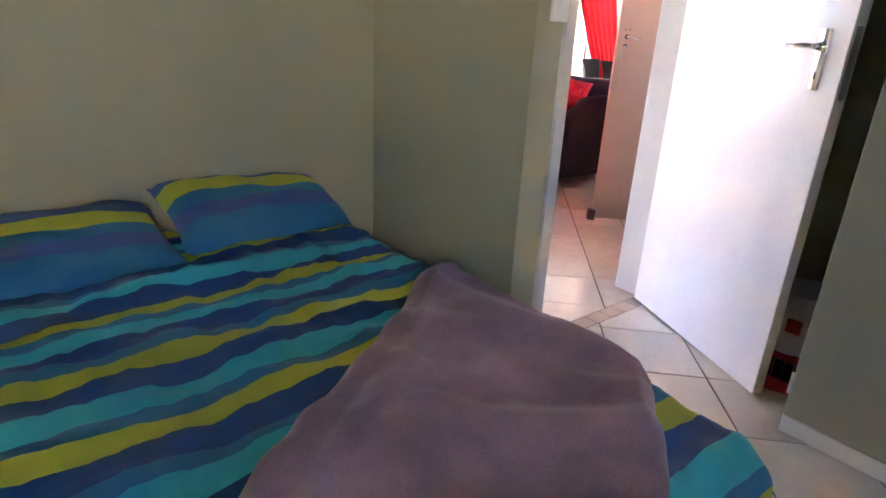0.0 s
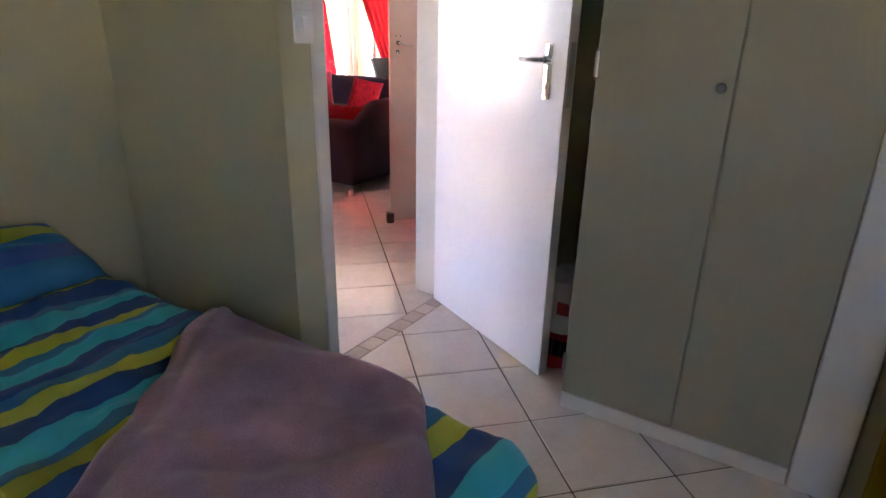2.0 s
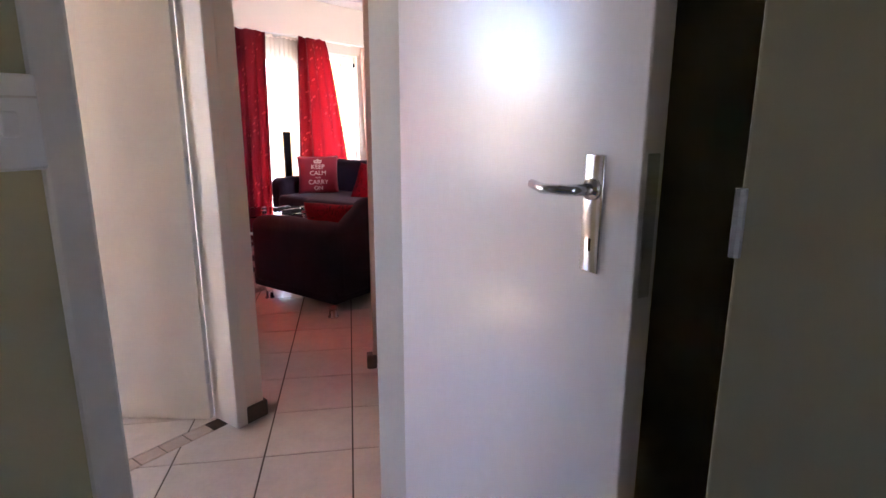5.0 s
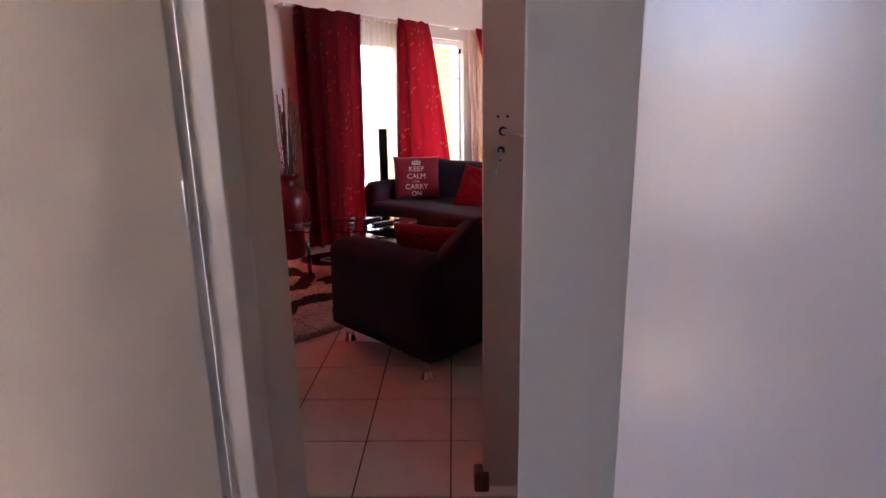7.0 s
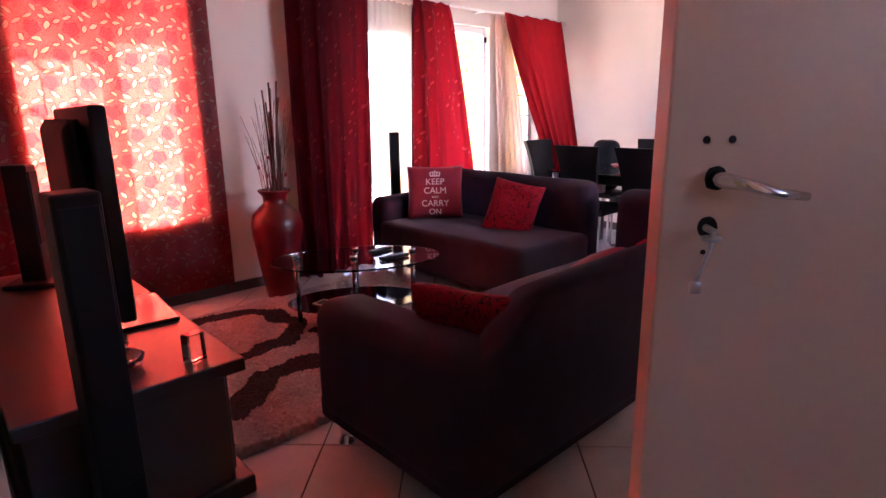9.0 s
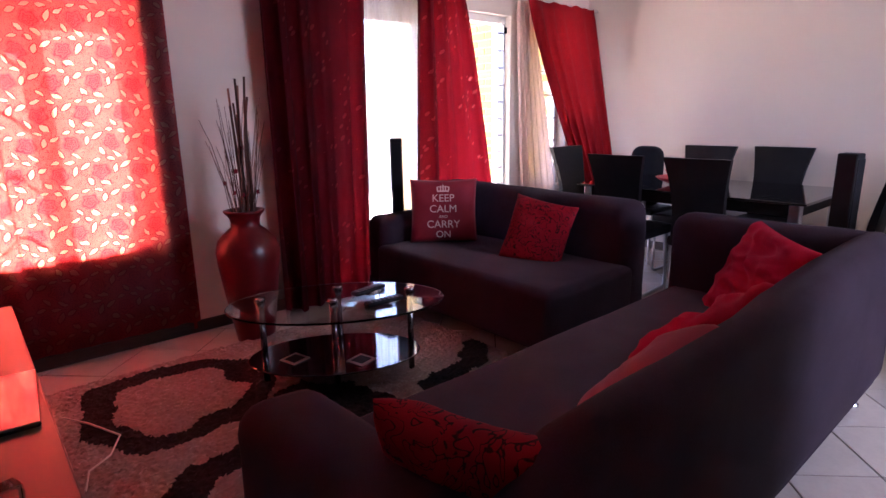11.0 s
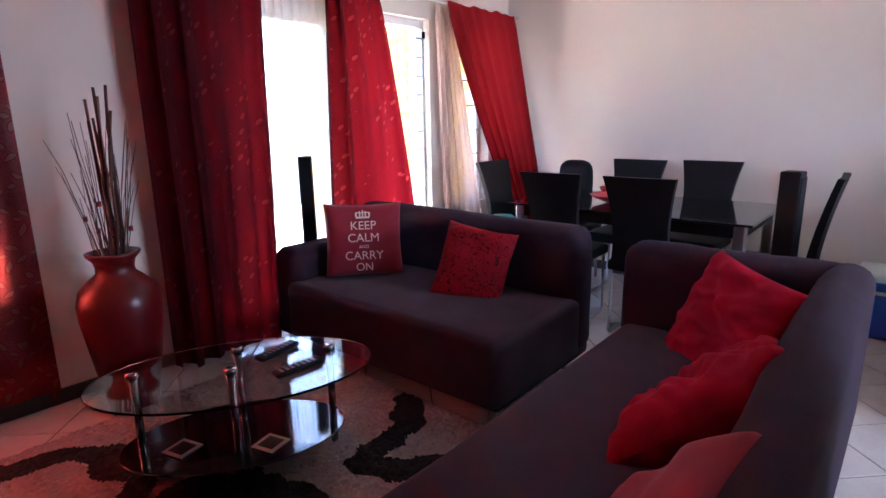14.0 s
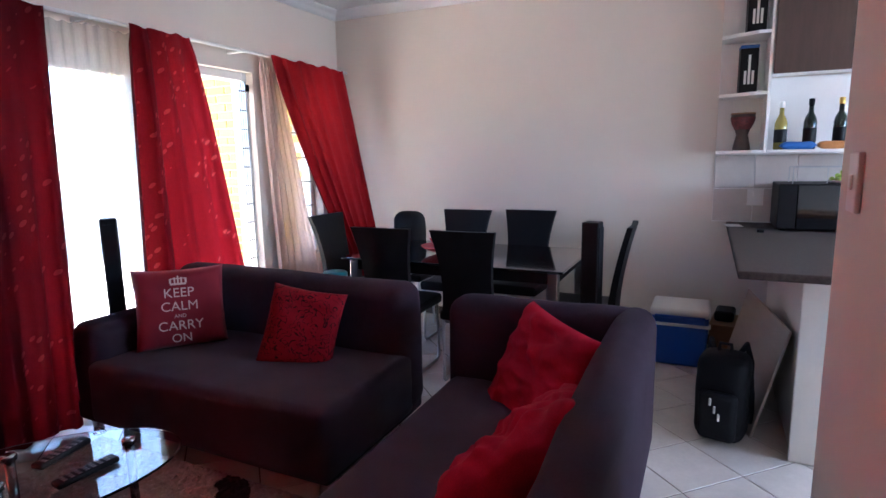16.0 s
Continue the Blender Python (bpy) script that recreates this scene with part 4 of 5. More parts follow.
for y0, y1, kn in ((0.130, 0.454, None), (0.458, 0.82, 0.495)):
    dr = part("door", box(0.0, 0.022, y0, y1, 0.065, 2.28, 0.003, 2), M["ward"], wd)
    part("door", box(0.0, 0.022, y0, y1, 2.29, H - 0.02, 0.003, 2), M["ward"], wd)
    if kn:
        part("knob", lathe([(0.006, 0), (0.006, 0.012), (0.012, 0.017), (0.014, 0.023), (0.010, 0.029), (0.002, 0.031)], 18), M["knob"], dr, "round grey knob", True).matrix_basis = pose(0.0, kn - 0.008, 1.103, 0, -90, 0)
    for z in (0.18, 1.15, 2.1) if kn else ():
        part("hinge", rod((-0.004, y1, z - 0.035), (-0.004, y1, z + 0.035), 0.006, 8), M["steel"], dr)

sw = thing("light_switch", (3.512, 2.05, 1.247), "white plastic light switch on the wall", "light switch")
part("plate", box(-0.038, 0.038, -0.012, 0, -0.06, 0.06, 0.004, 2), M["white_plastic"], sw)
part("rocker", box(-0.010, 0.010, -0.017, -0.011, -0.018, 0.014, 0.003, 2), M["white_plastic"], sw)
part("cover_seam", box(-0.034, 0.034, -0.0135, -0.0115, 0.030, 0.033, 0.0005, 1), M["frame"], sw)

bag = thing("shopping_bag", (4.235, 1.385, 0), "red and white printed plastic bag on the floor behind the door", "bag", 0)


def bag_shell(x0, x1, z0, z1, w, seed):
    def fn(u, v):
        a_ = 2 * math.pi * u
        z = z0 + (z1 - z0) * v
        k = 1 - 0.35 * max(0, v - 0.6) + 0.18 * noise.noise(Vector((math.cos(a_) * 2, math.sin(a_) * 2, z * 9 + seed)))
        c, s = math.cos(a_), math.sin(a_)
        return Vector(((abs(c) ** 0.6) * (1 if c > 0 else -1) * x1 * k, (abs(s) ** 0.6) * (1 if s > 0 else -1) * w * k, z))
    return grid(40, 16, fn)


part("bag_body", bag_shell(0, 0.135, 0.0, 0.16, 0.095, 1), M["red_plastic"], bag, "red lower part with black and white print", True)
part("bag_top", bag_shell(0, 0.132, 0.158, 0.36, 0.092, 1), M["white_bag"], bag, "white crumpled upper part", True)
for k, (x, z, w, h) in enumerate(((-0.12, 0.09, 0.03, 0.07), (-0.07, 0.09, 0.03, 0.07), (-0.02, 0.09, 0.035, 0.07), (0.04, 0.09, 0.03, 0.07), (-0.05, 0.26, 0.06, 0.05))):
    part("print_mark", box(-0.138, -0.128, x * 0.6 + 0.03 - 0.03 - 0.01, x * 0.6 + w * 0.6, z - h / 2, z + h / 2, 0.002, 1), M["black"] if k < 4 else M["red_plastic"], bag)

# ---- sofas ----
s1 = thing("sofa", (5.58, 3.64, 0), "dark purple suede chaise sofa with a high back, chrome legs", "sofa", group="living room sofas")
L1, D1 = 2.47, 0.93
part("base", sofa_block(0.02, L1 - 0.02, 0.075, D1 - 0.03, 0.10, 0.20, 0.02, 6, seed=1), M["sofa"], s1, smooth=True)
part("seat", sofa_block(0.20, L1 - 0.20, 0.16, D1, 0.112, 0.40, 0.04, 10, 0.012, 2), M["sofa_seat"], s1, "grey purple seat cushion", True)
part("armrest", sofa_block(0.0, 0.24, 0.06, D1 - 0.03, 0.12, 0.60, 0.075, 8, seed=3), M["sofa"], s1, smooth=True)
bk1 = sofa_block(0.04, L1, 0.05, 0.225, 0.12, 0.77, 0.08, 10, seed=4)


def ease(x, a_, b_):
    k = max(0.0, min(1.0, (x - a_) / (b_ - a_)))
    return k * k * (3 - 2 * k)


for vtx in bk1.verts:
    k = ease(vtx.co.z, 0.35, 0.68)
    vtx.co.z += k * ((0.045 - 0.11 * vtx.co.y / 0.22) * (1 - ease(vtx.co.x, 0.9, 1.9)) - 0.17 * (1 - ease(vtx.co.x, 0.06, 0.36)))
part("backrest", bk1, M["sofa"], s1, smooth=True)
part("end_rest", sofa_block(L1 - 0.19, L1 + 0.01, 0.065, D1 + 0.045, 0.12, 0.765, 0.085, 8, seed=5), M["sofa"], s1, smooth=True)
for x, y in ((0.06, 0.14), (0.08, D1 - 0.12), (L1 - 0.08, 0.14), (L1 - 0.08, D1 - 0.12)):
    foot(s1, x, y)
s2 = thing("sofa", (7.20, 4.83, 0), "dark purple suede two seater sofa with one armrest, chrome legs", "sofa", group="living room sofas")
L2, D2_ = 1.62, 0.90
part("base", sofa_block(0.03, D2_ - 0.03, 0.02, L2 - 0.02, 0.10, 0.20, 0.02, 6, seed=6), M["sofa"], s2, smooth=True)
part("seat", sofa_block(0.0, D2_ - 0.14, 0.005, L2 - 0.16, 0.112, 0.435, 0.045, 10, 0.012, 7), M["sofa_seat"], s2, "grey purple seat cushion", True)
part("backrest", sofa_block(D2_ - 0.22, D2_, 0.0, L2, 0.12, 0.79, 0.085, 10, seed=8), M["sofa"], s2, smooth=True)
part("armrest", sofa_block(0.03, D2_ - 0.02, L2 - 0.23, L2, 0.12, 0.61, 0.075, 8, seed=9), M["sofa"], s2, smooth=True)
for x, y in ((0.09, 0.08), (D2_ - 0.14, 0.08), (0.09, L2 - 0.08), (D2_ - 0.14, L2 - 0.08)):
    foot(s2, x, y)


def cushion(at, yaw, lean, roll, w, h, d, material, label, seed, wave=0.012):
    ob = solid("cushion", puff(w, h, d, 60 if wave > 0.02 else 36, 0.40, wave, seed, crease=1.1 if wave > 0.02 else 0.4), material, label, "cushion", group="sofa cushions")
    ob.matrix_basis = pose(*at) @ pose(0, 0, 0, 0, 0, yaw) @ pose(0, 0, 0, lean, 0, 0) @ pose(0, 0, 0, 0, roll, 0)
    return ob


def brocade(name):
    m = mat(name, (0.30, 0.012, 0.018), 0.75, spec=0.1, var=0.2, scale=5, fine=240, bump=0.15)
    t = m.node_tree
    p = t.nodes["Principled BSDF"]
    tc = t.nodes.new("ShaderNodeTexCoord")
    n = node(t, "ShaderNodeTexNoise", Scale=16.0, Detail=1.0, Distortion=2.2)
    t.links.new(tc.outputs["Object"], n.inputs["Vector"])
    t.links.new(ramp(t, math_node(t, "ABSOLUTE", math_node(t, "SUBTRACT", n.outputs[0], 0.5)), [(0.0, (0.03, 0.006, 0.008)), (0.014, (0.03, 0.006, 0.008)), (0.030, (0.23, 0.006, 0.014))]), p.inputs["Base Color"])
    return m


M["brocade"] = brocade("red_brocade")
KC = thing("cushion", (7.60, 6.07, 0.645), "dusty red printed cushion leaning in the sofa corner", "cushion", group="sofa cushions")
KC.matrix_basis = pose(7.60, 6.05, 0.640) @ pose(0, 0, 0, 0, 0, -42) @ pose(0, 0, 0, -14, 0, 0)
part("cover", puff(0.45, 0.43, 0.16, 22, 0.40, 0.008, 5), M["pink_cushion"], KC, smooth=True)


def front(x, z, w=0.45, h=0.43, d=0.16):
    a_, b_ = 2 * x / w, 2 * z / h
    return -(d / 2 * max(0.0, (1 - a_ ** 4) * (1 - b_ ** 4)) ** 0.40) - 0.0075


def letters(text, size, z, name="print"):
    cu = bpy.data.curves.new("letters", "FONT")
    cu.body, cu.size, cu.align_x = text, size, "CENTER"
    ob = new("letters", cu)
    me = bpy.data.meshes.new_from_object(ob.evaluated_get(bpy.context.evaluated_depsgraph_get()))
    bpy.data.objects.remove(ob)
    own = bmesh.new()
    own.from_mesh(me)
    bpy.data.meshes.remove(me)
    bmesh.ops.subdivide_edges(own, edges=own.edges[:], cuts=1)
    for v in own.verts:
        x, zz = v.co.x, z + v.co.y
        v.co = Vector((x, front(x, zz), zz))
    return own


for text, size, z in (("KEEP", 0.068, 0.055), ("CALM", 0.068, -0.015), ("AND", 0.026, -0.052), ("CARRY", 0.068, -0.115), ("ON", 0.062, -0.178)):
    part("lettering", letters(text, size, z), M["print"], KC, "cream printed word")
crown = bmesh.new()
for x0, x1, z0, z1 in ((-0.038, 0.038, 0.118, 0.128), (-0.042, -0.032, 0.128, 0.152), (-0.02, -0.012, 0.128, 0.158), (-0.004, 0.004, 0.128, 0.166), (0.012, 0.02, 0.128, 0.158), (0.032, 0.042, 0.128, 0.152), (-0.036, 0.036, 0.149, 0.154)):
    yy = front((x0 + x1) / 2, (z0 + z1) / 2)
    box(x0, x1, yy - 0.001, yy + 0.002, z0, z1, 0, 1, crown)
part("crown_print", crown, M["print"], KC, "cream printed crown")
cushion((7.70, 5.325, 0.58), -64, -24, 11, 0.38, 0.41, 0.14, M["brocade"], "red brocade cushion leaning on the sofa back", 12)


def leaning(at, along, up, w, h, d, material, label, seed, wave=0.012):
    """A cushion whose width runs along one direction and whose height runs up another."""
    xa = Vector(along).normalized()
    za = Vector(up)
    za = (za - xa * za.dot(xa)).normalized()
    ya = za.cross(xa)
    ob = cushion((0, 0, 0), 0, 0, 0, w, h, d, material, label, seed, wave)
    ob.matrix_basis = Matrix.Translation(at) @ Matrix((xa, ya, za)).transposed().to_4x4()
    return ob


leaning((7.66, 4.10, 0.52), (0.336, 0.331, 0.025), (0.025, -0.288, 0.444), 0.56, 0.52, 0.16, M["red_cushion"], "crimson velvet cushion leaning on the sofa end", 14, 0.026)
leaning((7.14, 4.02, 0.475), (0.82, 0.22, -0.27), (0.26, -0.37, 0.285), 0.60, 0.60, 0.20, M["red_cushion"], "crimson velvet cushion leaning on the sofa back", 15, 0.025)
leaning((6.40, 3.90, 0.585), (0.43, 0.0, 0.05), (0.04, -0.29, 0.33), 0.32, 0.39, 0.14, M["pink_cushion"], "dusty red cushion leaning on the sofa back", 16)
cushion((5.85, 3.94, 0.545), 110, -14, 0, 0.42, 0.34, 0.13, M["brocade"], "dark red brocade cushion propped against the armrest", 17)

# ---- rug and coffee table ----
RX0, RX1, RY0, RY1 = 5.22, 7.25, 4.62, 6.28


def rug_place(u, v):
    x, y = RX0 + (RX1 - RX0) * u, RY0 + (RY1 - RY0) * v
    e = min(u, 1 - u, v, 1 - v)
    z = 0.004 + 0.024 * min(1, e / 0.012) + random.uniform(0, 0.012) * min(1, e / 0.006)
    return Vector((x + random.uniform(-0.006, 0.006), y + random.uniform(-0.006, 0.006), z))


BANDS = (((5.51, 6.12), (5.73, 6.15), (5.98, 6.11), (6.12, 5.98), (6.08, 5.82), (6.14, 5.71), (5.95, 5.47), (5.83, 5.50), (5.70, 5.45), (5.57, 5.48), (5.44, 5.71), (5.48, 5.92), (5.51, 6.12)),
         ((6.22, 5.45), (6.34, 5.30), (6.36, 5.05), (6.28, 4.95)), ((7.19, 5.33), (7.02, 5.17), (6.70, 5.13), (6.77, 4.97), (6.95, 4.82)), ((5.98, 5.12), (5.83, 5.17), (5.66, 5.15), (5.55, 5.03), (5.42, 4.92)))
WIDE = (0.06, 0.12, 0.065, 0.08)


def in_band(p):
    for line, w in zip(BANDS, WIDE):
        w *= 1 + 0.45 * noise.noise(Vector((p.x * 5, p.y * 5, 0))) + 0.3 * noise.noise(Vector((p.x * 16, p.y * 16, 3)))
        for a_, b_ in zip(line, line[1:]):
            dx, dy = b_[0] - a_[0], b_[1] - a_[1]
            k = max(0, min(1, ((p.x - a_[0]) * dx + (p.y - a_[1]) * dy) / (dx * dx + dy * dy)))
            if math.hypot(p.x - a_[0] - k * dx, p.y - a_[1] - k * dy) < w:
                return True
    return False


rug = grid(250, 210, rug_place)
for f in rug.faces:
    f.material_index = 1 if in_band(f.calc_center_median()) else 0
rug = solid("rug", rug, M["rug"], "shaggy pinkish grey rug with wandering black bands", "rug")
rug.data.materials.append(M["rug_black"])


def oval(cx_, cy_, z0, z1, ra, rb, n=48):
    own = bmesh.new()
    ring = [[own.verts.new((cx_ + (ra - i) * math.cos(2 * math.pi * k / n), cy_ + (rb - i) * math.sin(2 * math.pi * k / n), z)) for k in range(n)] for z, i in ((z0, 0.003), (z0 + 0.003, 0), (z1 - 0.003, 0), (z1, 0.003))]
    for a_, b_ in zip(ring, ring[1:]):
        for k in range(n):
            own.faces.new((a_[k], a_[(k + 1) % n], b_[(k + 1) % n], b_[k]))
    own.faces.new(ring[0][::-1])
    own.faces.new(ring[-1])
    return own


ct = thing("coffee_table", (6.42, 5.45, 0.03), "oval two tier glass coffee table with chrome legs", "coffee table", -32)
part("top", oval(0, 0, 0.395, 0.405, 0.50, 0.29), M["table_glass"], ct, "clear greenish glass top")
part("shelf", oval(-0.02, 0, 0.14, 0.148, 0.40, 0.24), M["black_glass"], ct, "black glass shelf")
for x, y in tuple((dx * 0.848 - dy * 0.53, dx * 0.53 + dy * 0.848) for dx, dy in ((-0.27, 0.24), (-0.03, -0.01), (0.33, -0.12), (0.09, 0.15))):
    lg = part("leg", rod((x, y, 0), (x, y, 0.395), 0.015, 18), M["dark_chrome"], ct, smooth=True)
    part("cap", lathe([(0.024, 0), (0.024, 0.016), (0.020, 0.020)], 18), M["dark_chrome"], lg, "", True).matrix_basis = pose(x, y, 0.405)
    part("collar", lathe([(0.027, 0), (0.027, 0.02)], 18), M["dark_chrome"], lg, "", True).matrix_basis = pose(x, y, 0.12)


def remote(at, rz):
    r = thing("remote_control", at, "black remote control with rows of grey buttons on the glass table", "remote control", rz, "remotes on the table")
    part("case", box(-0.095, 0.095, -0.024, 0.024, 0, 0.02, 0.007, 3), M["black"], r, smooth=True)
    for i in range(7):
        for j in range(3):
            part("button", box(-0.075 + i * 0.022, -0.063 + i * 0.022, -0.016 + j * 0.012, -0.008 + j * 0.012, 0.019, 0.0215, 0.001, 1), M["knob"], r)


remote((6.60, 5.46, 0.436), 10)
remote((6.56, 5.27, 0.436), -4)
for x, y in ((6.22, 5.52), (6.44, 5.30)):
    co = thing("coaster", (x, y, 0.179), "square coaster with a pale rim on the black glass shelf", "coaster", 15, "coasters on the shelf")
    part("rim", box(-0.05, 0.05, -0.05, 0.05, 0, 0.005, 0.002, 1), M["board"], co)
    part("inset", box(-0.034, 0.034, -0.034, 0.034, 0.004, 0.0065, 0.001, 1), M["black"], co)

# ---- television corner ----
tvb = thing("tv_bench", (4.645, 4.43, -0.0), "low black wooden television bench with a glossy top", "tv bench")
part("top", box(0.0, 0.62, -0.03, 1.76, 0.46, 0.505, 0.006, 2), M["blackwood"], tvb, "glossy black top")
part("body", box(0.02, 0.56, 0.0, 1.73, 0.07, 0.458, 0.004, 1), M["blackwood"], tvb)
part("plinth", box(0.0, 0.62, -0.02, 1.75, 0.0, 0.07, 0.01, 2), M["blackwood"], tvb)
for k in range(3):
    dd = part("door", box(0.558, 0.578, 0.03 + k * 0.565, 0.57 + k * 0.565, 0.09, 0.44, 0.004, 1), M["blackwood"], tvb)
    part("handle", rod((0.585, 0.25 + k * 0.565, 0.38), (0.585, 0.35 + k * 0.565, 0.38), 0.006, 8), M["steel"], dd)
tv = thing("television", (5.05, 5.12, 0.505), "black flat screen television on a stand", "television", -4)
part("housing", box(-0.035, 0.015, -0.47, 0.47, 0.12, 0.80, 0.012, 3), M["black"], tv, smooth=True)
bk = box(-0.10, -0.03, -0.40, 0.40, 0.17, 0.76, 0.05, 4)
part("back_cover", bk, M["black"], tv, smooth=True)
part("screen", box(0.0145, 0.0175, -0.44, 0.44, 0.15, 0.775, 0.001, 1), M["black_glass"], tv, "dark glossy screen")
part("neck", box(-0.03, 0.01, -0.06, 0.06, 0.01, 0.14, 0.01, 2), M["black"], tv)
part("foot", box(-0.13, 0.20, -0.20, 0.20, 0.0, 0.016, 0.006, 2), M["black_glass"], tv, "flat glossy foot")


def tower(at, rz, h=1.0, w=0.05):
    sp_ = thing("tower_speaker", at, "slim black tower loudspeaker standing on the floor" if at[2] == 0 else "short black loudspeaker standing on the television bench", "loudspeaker", rz, "tower loudspeakers")
    part("base", box(-0.11, 0.11, -0.11, 0.11, 0, 0.022, 0.008, 2), M["black"], sp_)
    part("column", box(-w, w, -w, w, 0.02, h, 0.008, 2), M["black"], sp_)
    part("grille", box(0.008 - w, w - 0.008, -w - 0.006, 0.001 - w, 0.35 * h, h - 0.03, 0.003, 1), M["nylon"], sp_)


tower((4.83, 4.20, 0), 4, 1.11)
tower((4.93, 5.92, 0.505), 60, 0.56)
tower((7.555, 6.50, 0), -35, 1.11, 0.042)
tower((8.90, 4.13, 0), -8, 1.02)
cr = thing("crystal_block", (5.14, 4.49, 0.505), "clear crystal block ornament on the television bench", "ornament", 15)
part("block", box(-0.03, 0.03, -0.022, 0.022, 0, 0.095, 0.004, 1), M["glass"], cr)
orn = thing("glass_ornament", (4.97, 4.60, 0.505), "small clear glass ornament by the television", "ornament")
part("bowl", lathe([(0.02, 0), (0.045, 0.01), (0.055, 0.035), (0.03, 0.055), (0.012, 0.062)], 20), M["glass"], orn, smooth=True)
part("stopper", lathe([(0.006, 0.06), (0.014, 0.075), (0.012, 0.1), (0.003, 0.12)], 16), M["glass"], orn, smooth=True)
cable = solid("cable", tube([(5.34, 5.95, 0.045), (5.42, 5.80, 0.05), (5.50, 5.62, 0.045), (5.44, 5.48, 0.05), (5.36, 5.42, 0.05), (5.33, 5.30, 0.05)], 0.004, 6), M["cooler_white"], "thin pale cable lying on the rug", "cable", smooth=True)

vase = thing("floor_vase", (6.365, 6.33, 0), "tall red glazed floor vase with dry twigs", "vase")
part("pot", lathe([(0.095, 0), (0.105, 0.012), (0.115, 0.08), (0.148, 0.30), (0.170, 0.47), (0.173, 0.54), (0.158, 0.60), (0.110, 0.65), (0.080, 0.675), (0.078, 0.70), (0.085, 0.73), (0.108, 0.755), (0.112, 0.768), (0.100, 0.77), (0.072, 0.735), (0.066, 0.70), (0.066, 0.62)], 48), M["red_vase"], vase, "red glazed pot", True)
rs = random.Random(4)
for k in range(54):
    thick = k < 9
    a_ = rs.uniform(0, 6.283)
    r0, r1 = rs.uniform(0, 0.045), rs.uniform(0.02, 0.12 if thick else 0.20)
    h = rs.uniform(1.25, 1.49) if thick else rs.uniform(1.0, 1.38)
    b_ = a_ + rs.uniform(-0.5, 0.5)
    pts = []
    for i in range(7):
        q = i / 6
        rr = r0 + (r1 - r0) * q ** 1.6
        pts.append((rr * math.cos(a_ + (b_ - a_) * q) + rs.uniform(-0.006, 0.006), rr * math.sin(a_ + (b_ - a_) * q) * 0.8 + rs.uniform(-0.006, 0.006), 0.45 + (h - 0.45) * q))
    part("twig", tube(pts, (0.0085, 0.006) if thick else (0.003, 0.0012), 6), M["twig_pale"] if k % 4 == 1 else M["twig"], vase, smooth=True)
    if k % 9 == 5:
        part("petal", puff(0.02, 0.024, 0.010, 6, 0.4, 0.001, k), M["pink_cushion"], vase, "small red heart").matrix_basis = pose(*pts[4])

# ---- dining corner ----
dt = thing("dining_table", (8.68, 4.25, 0), "black glass topped dining table with steel legs", "dining table")
part("tabletop", box(0, 0.88, 0, 1.52, 0.735, 0.75, 0.004, 2), M["black_glass"], dt, "black glass top")
part("apron", box(0.05, 0.83, 0.05, 1.47, 0.66, 0.733, 0.004, 1), M["black"], dt)
for x in (0.07, 0.81):
    for y in (0.07, 1.45):
        part("leg", box(x - 0.03, x + 0.03, y - 0.03, y + 0.03, 0, 0.735, 0.006, 2), M["steel"], dt, "square steel leg")

ch0 = thing("dining_chair", (8.80, 4.80, 0), "high backed black leatherette dining chair on steel legs", "chair", 0, "chairs round the dining table")


def back_place(u, v, s):
    w = 0.175 + 0.03 * (v ** 2) - 0.022 * math.sin(math.pi * v)
    x = -0.19 - 0.10 * v ** 1.6 + s * (0.022 - 0.006 * v)
    return Vector((x + 0.012 * (1 - (2 * u - 1) ** 2) * -1, (2 * u - 1) * w, 0.42 + 0.565 * v))


cbm = bmesh.new()
fr_, bk_ = [[[cbm.verts.new(back_place(i / 8, j / 14, s)) for j in range(15)] for i in range(9)] for s in (1, -1)]
for sh in (fr_, bk_):
    for i in range(8):
        for j in range(14):
            cbm.faces.new((sh[i][j], sh[i + 1][j], sh[i + 1][j + 1], sh[i][j + 1]))
for i in range(8):
    for j in (0, 14):
        cbm.faces.new((fr_[i][j], fr_[i + 1][j], bk_[i + 1][j], bk_[i][j]))
for j in range(14):
    for i in (0, 8):
        cbm.faces.new((fr_[i][j], fr_[i][j + 1], bk_[i][j + 1], bk_[i][j]))
part("backrest", cbm, M["leather"], ch0)
part("seat", sofa_block(-0.20, 0.20, -0.20, 0.20, 0.41, 0.475, 0.02, 4, 0.008, 3), M["leather"], ch0, smooth=True)
for s in (-1, 1):
    part("leg", tube([(-0.19, s * 0.17, 0.42), (-0.19, s * 0.175, 0.03), (-0.17, s * 0.176, 0.012), (0.15, s * 0.176, 0.012), (0.18, s * 0.175, 0.03), (0.18, s * 0.17, 0.42)], 0.011, 10), M["steel"], ch0, "bent steel tube leg", True)
part("stretcher", rod((-0.18, -0.17, 0.40), (-0.18, 0.17, 0.40), 0.010, 10), M["steel"], ch0, smooth=True)
for x, y, rz in ((8.80, 5.36, 2), (9.47, 5.28, 180), (9.56, 4.79, 178), (9.13, 4.22, 92), (9.12, 5.92, -90)):
    copy_thing(ch0, pose(x, y, 0, 0, 0, rz))
bp = thing("backpack", (9.60, 5.72, 0.0), "black backpack standing on the floor by the table", "bag")
bp.matrix_basis = pose(9.62, 5.74, 0.476)
part("body", sofa_block(-0.10, 0.10, -0.13, 0.13, 0.0, 0.50, 0.08, 5, 0, 4), M["nylon"], bp, smooth=True)
tagged(bp, "black rounded backpack standing on a stool by the wall", "bag")
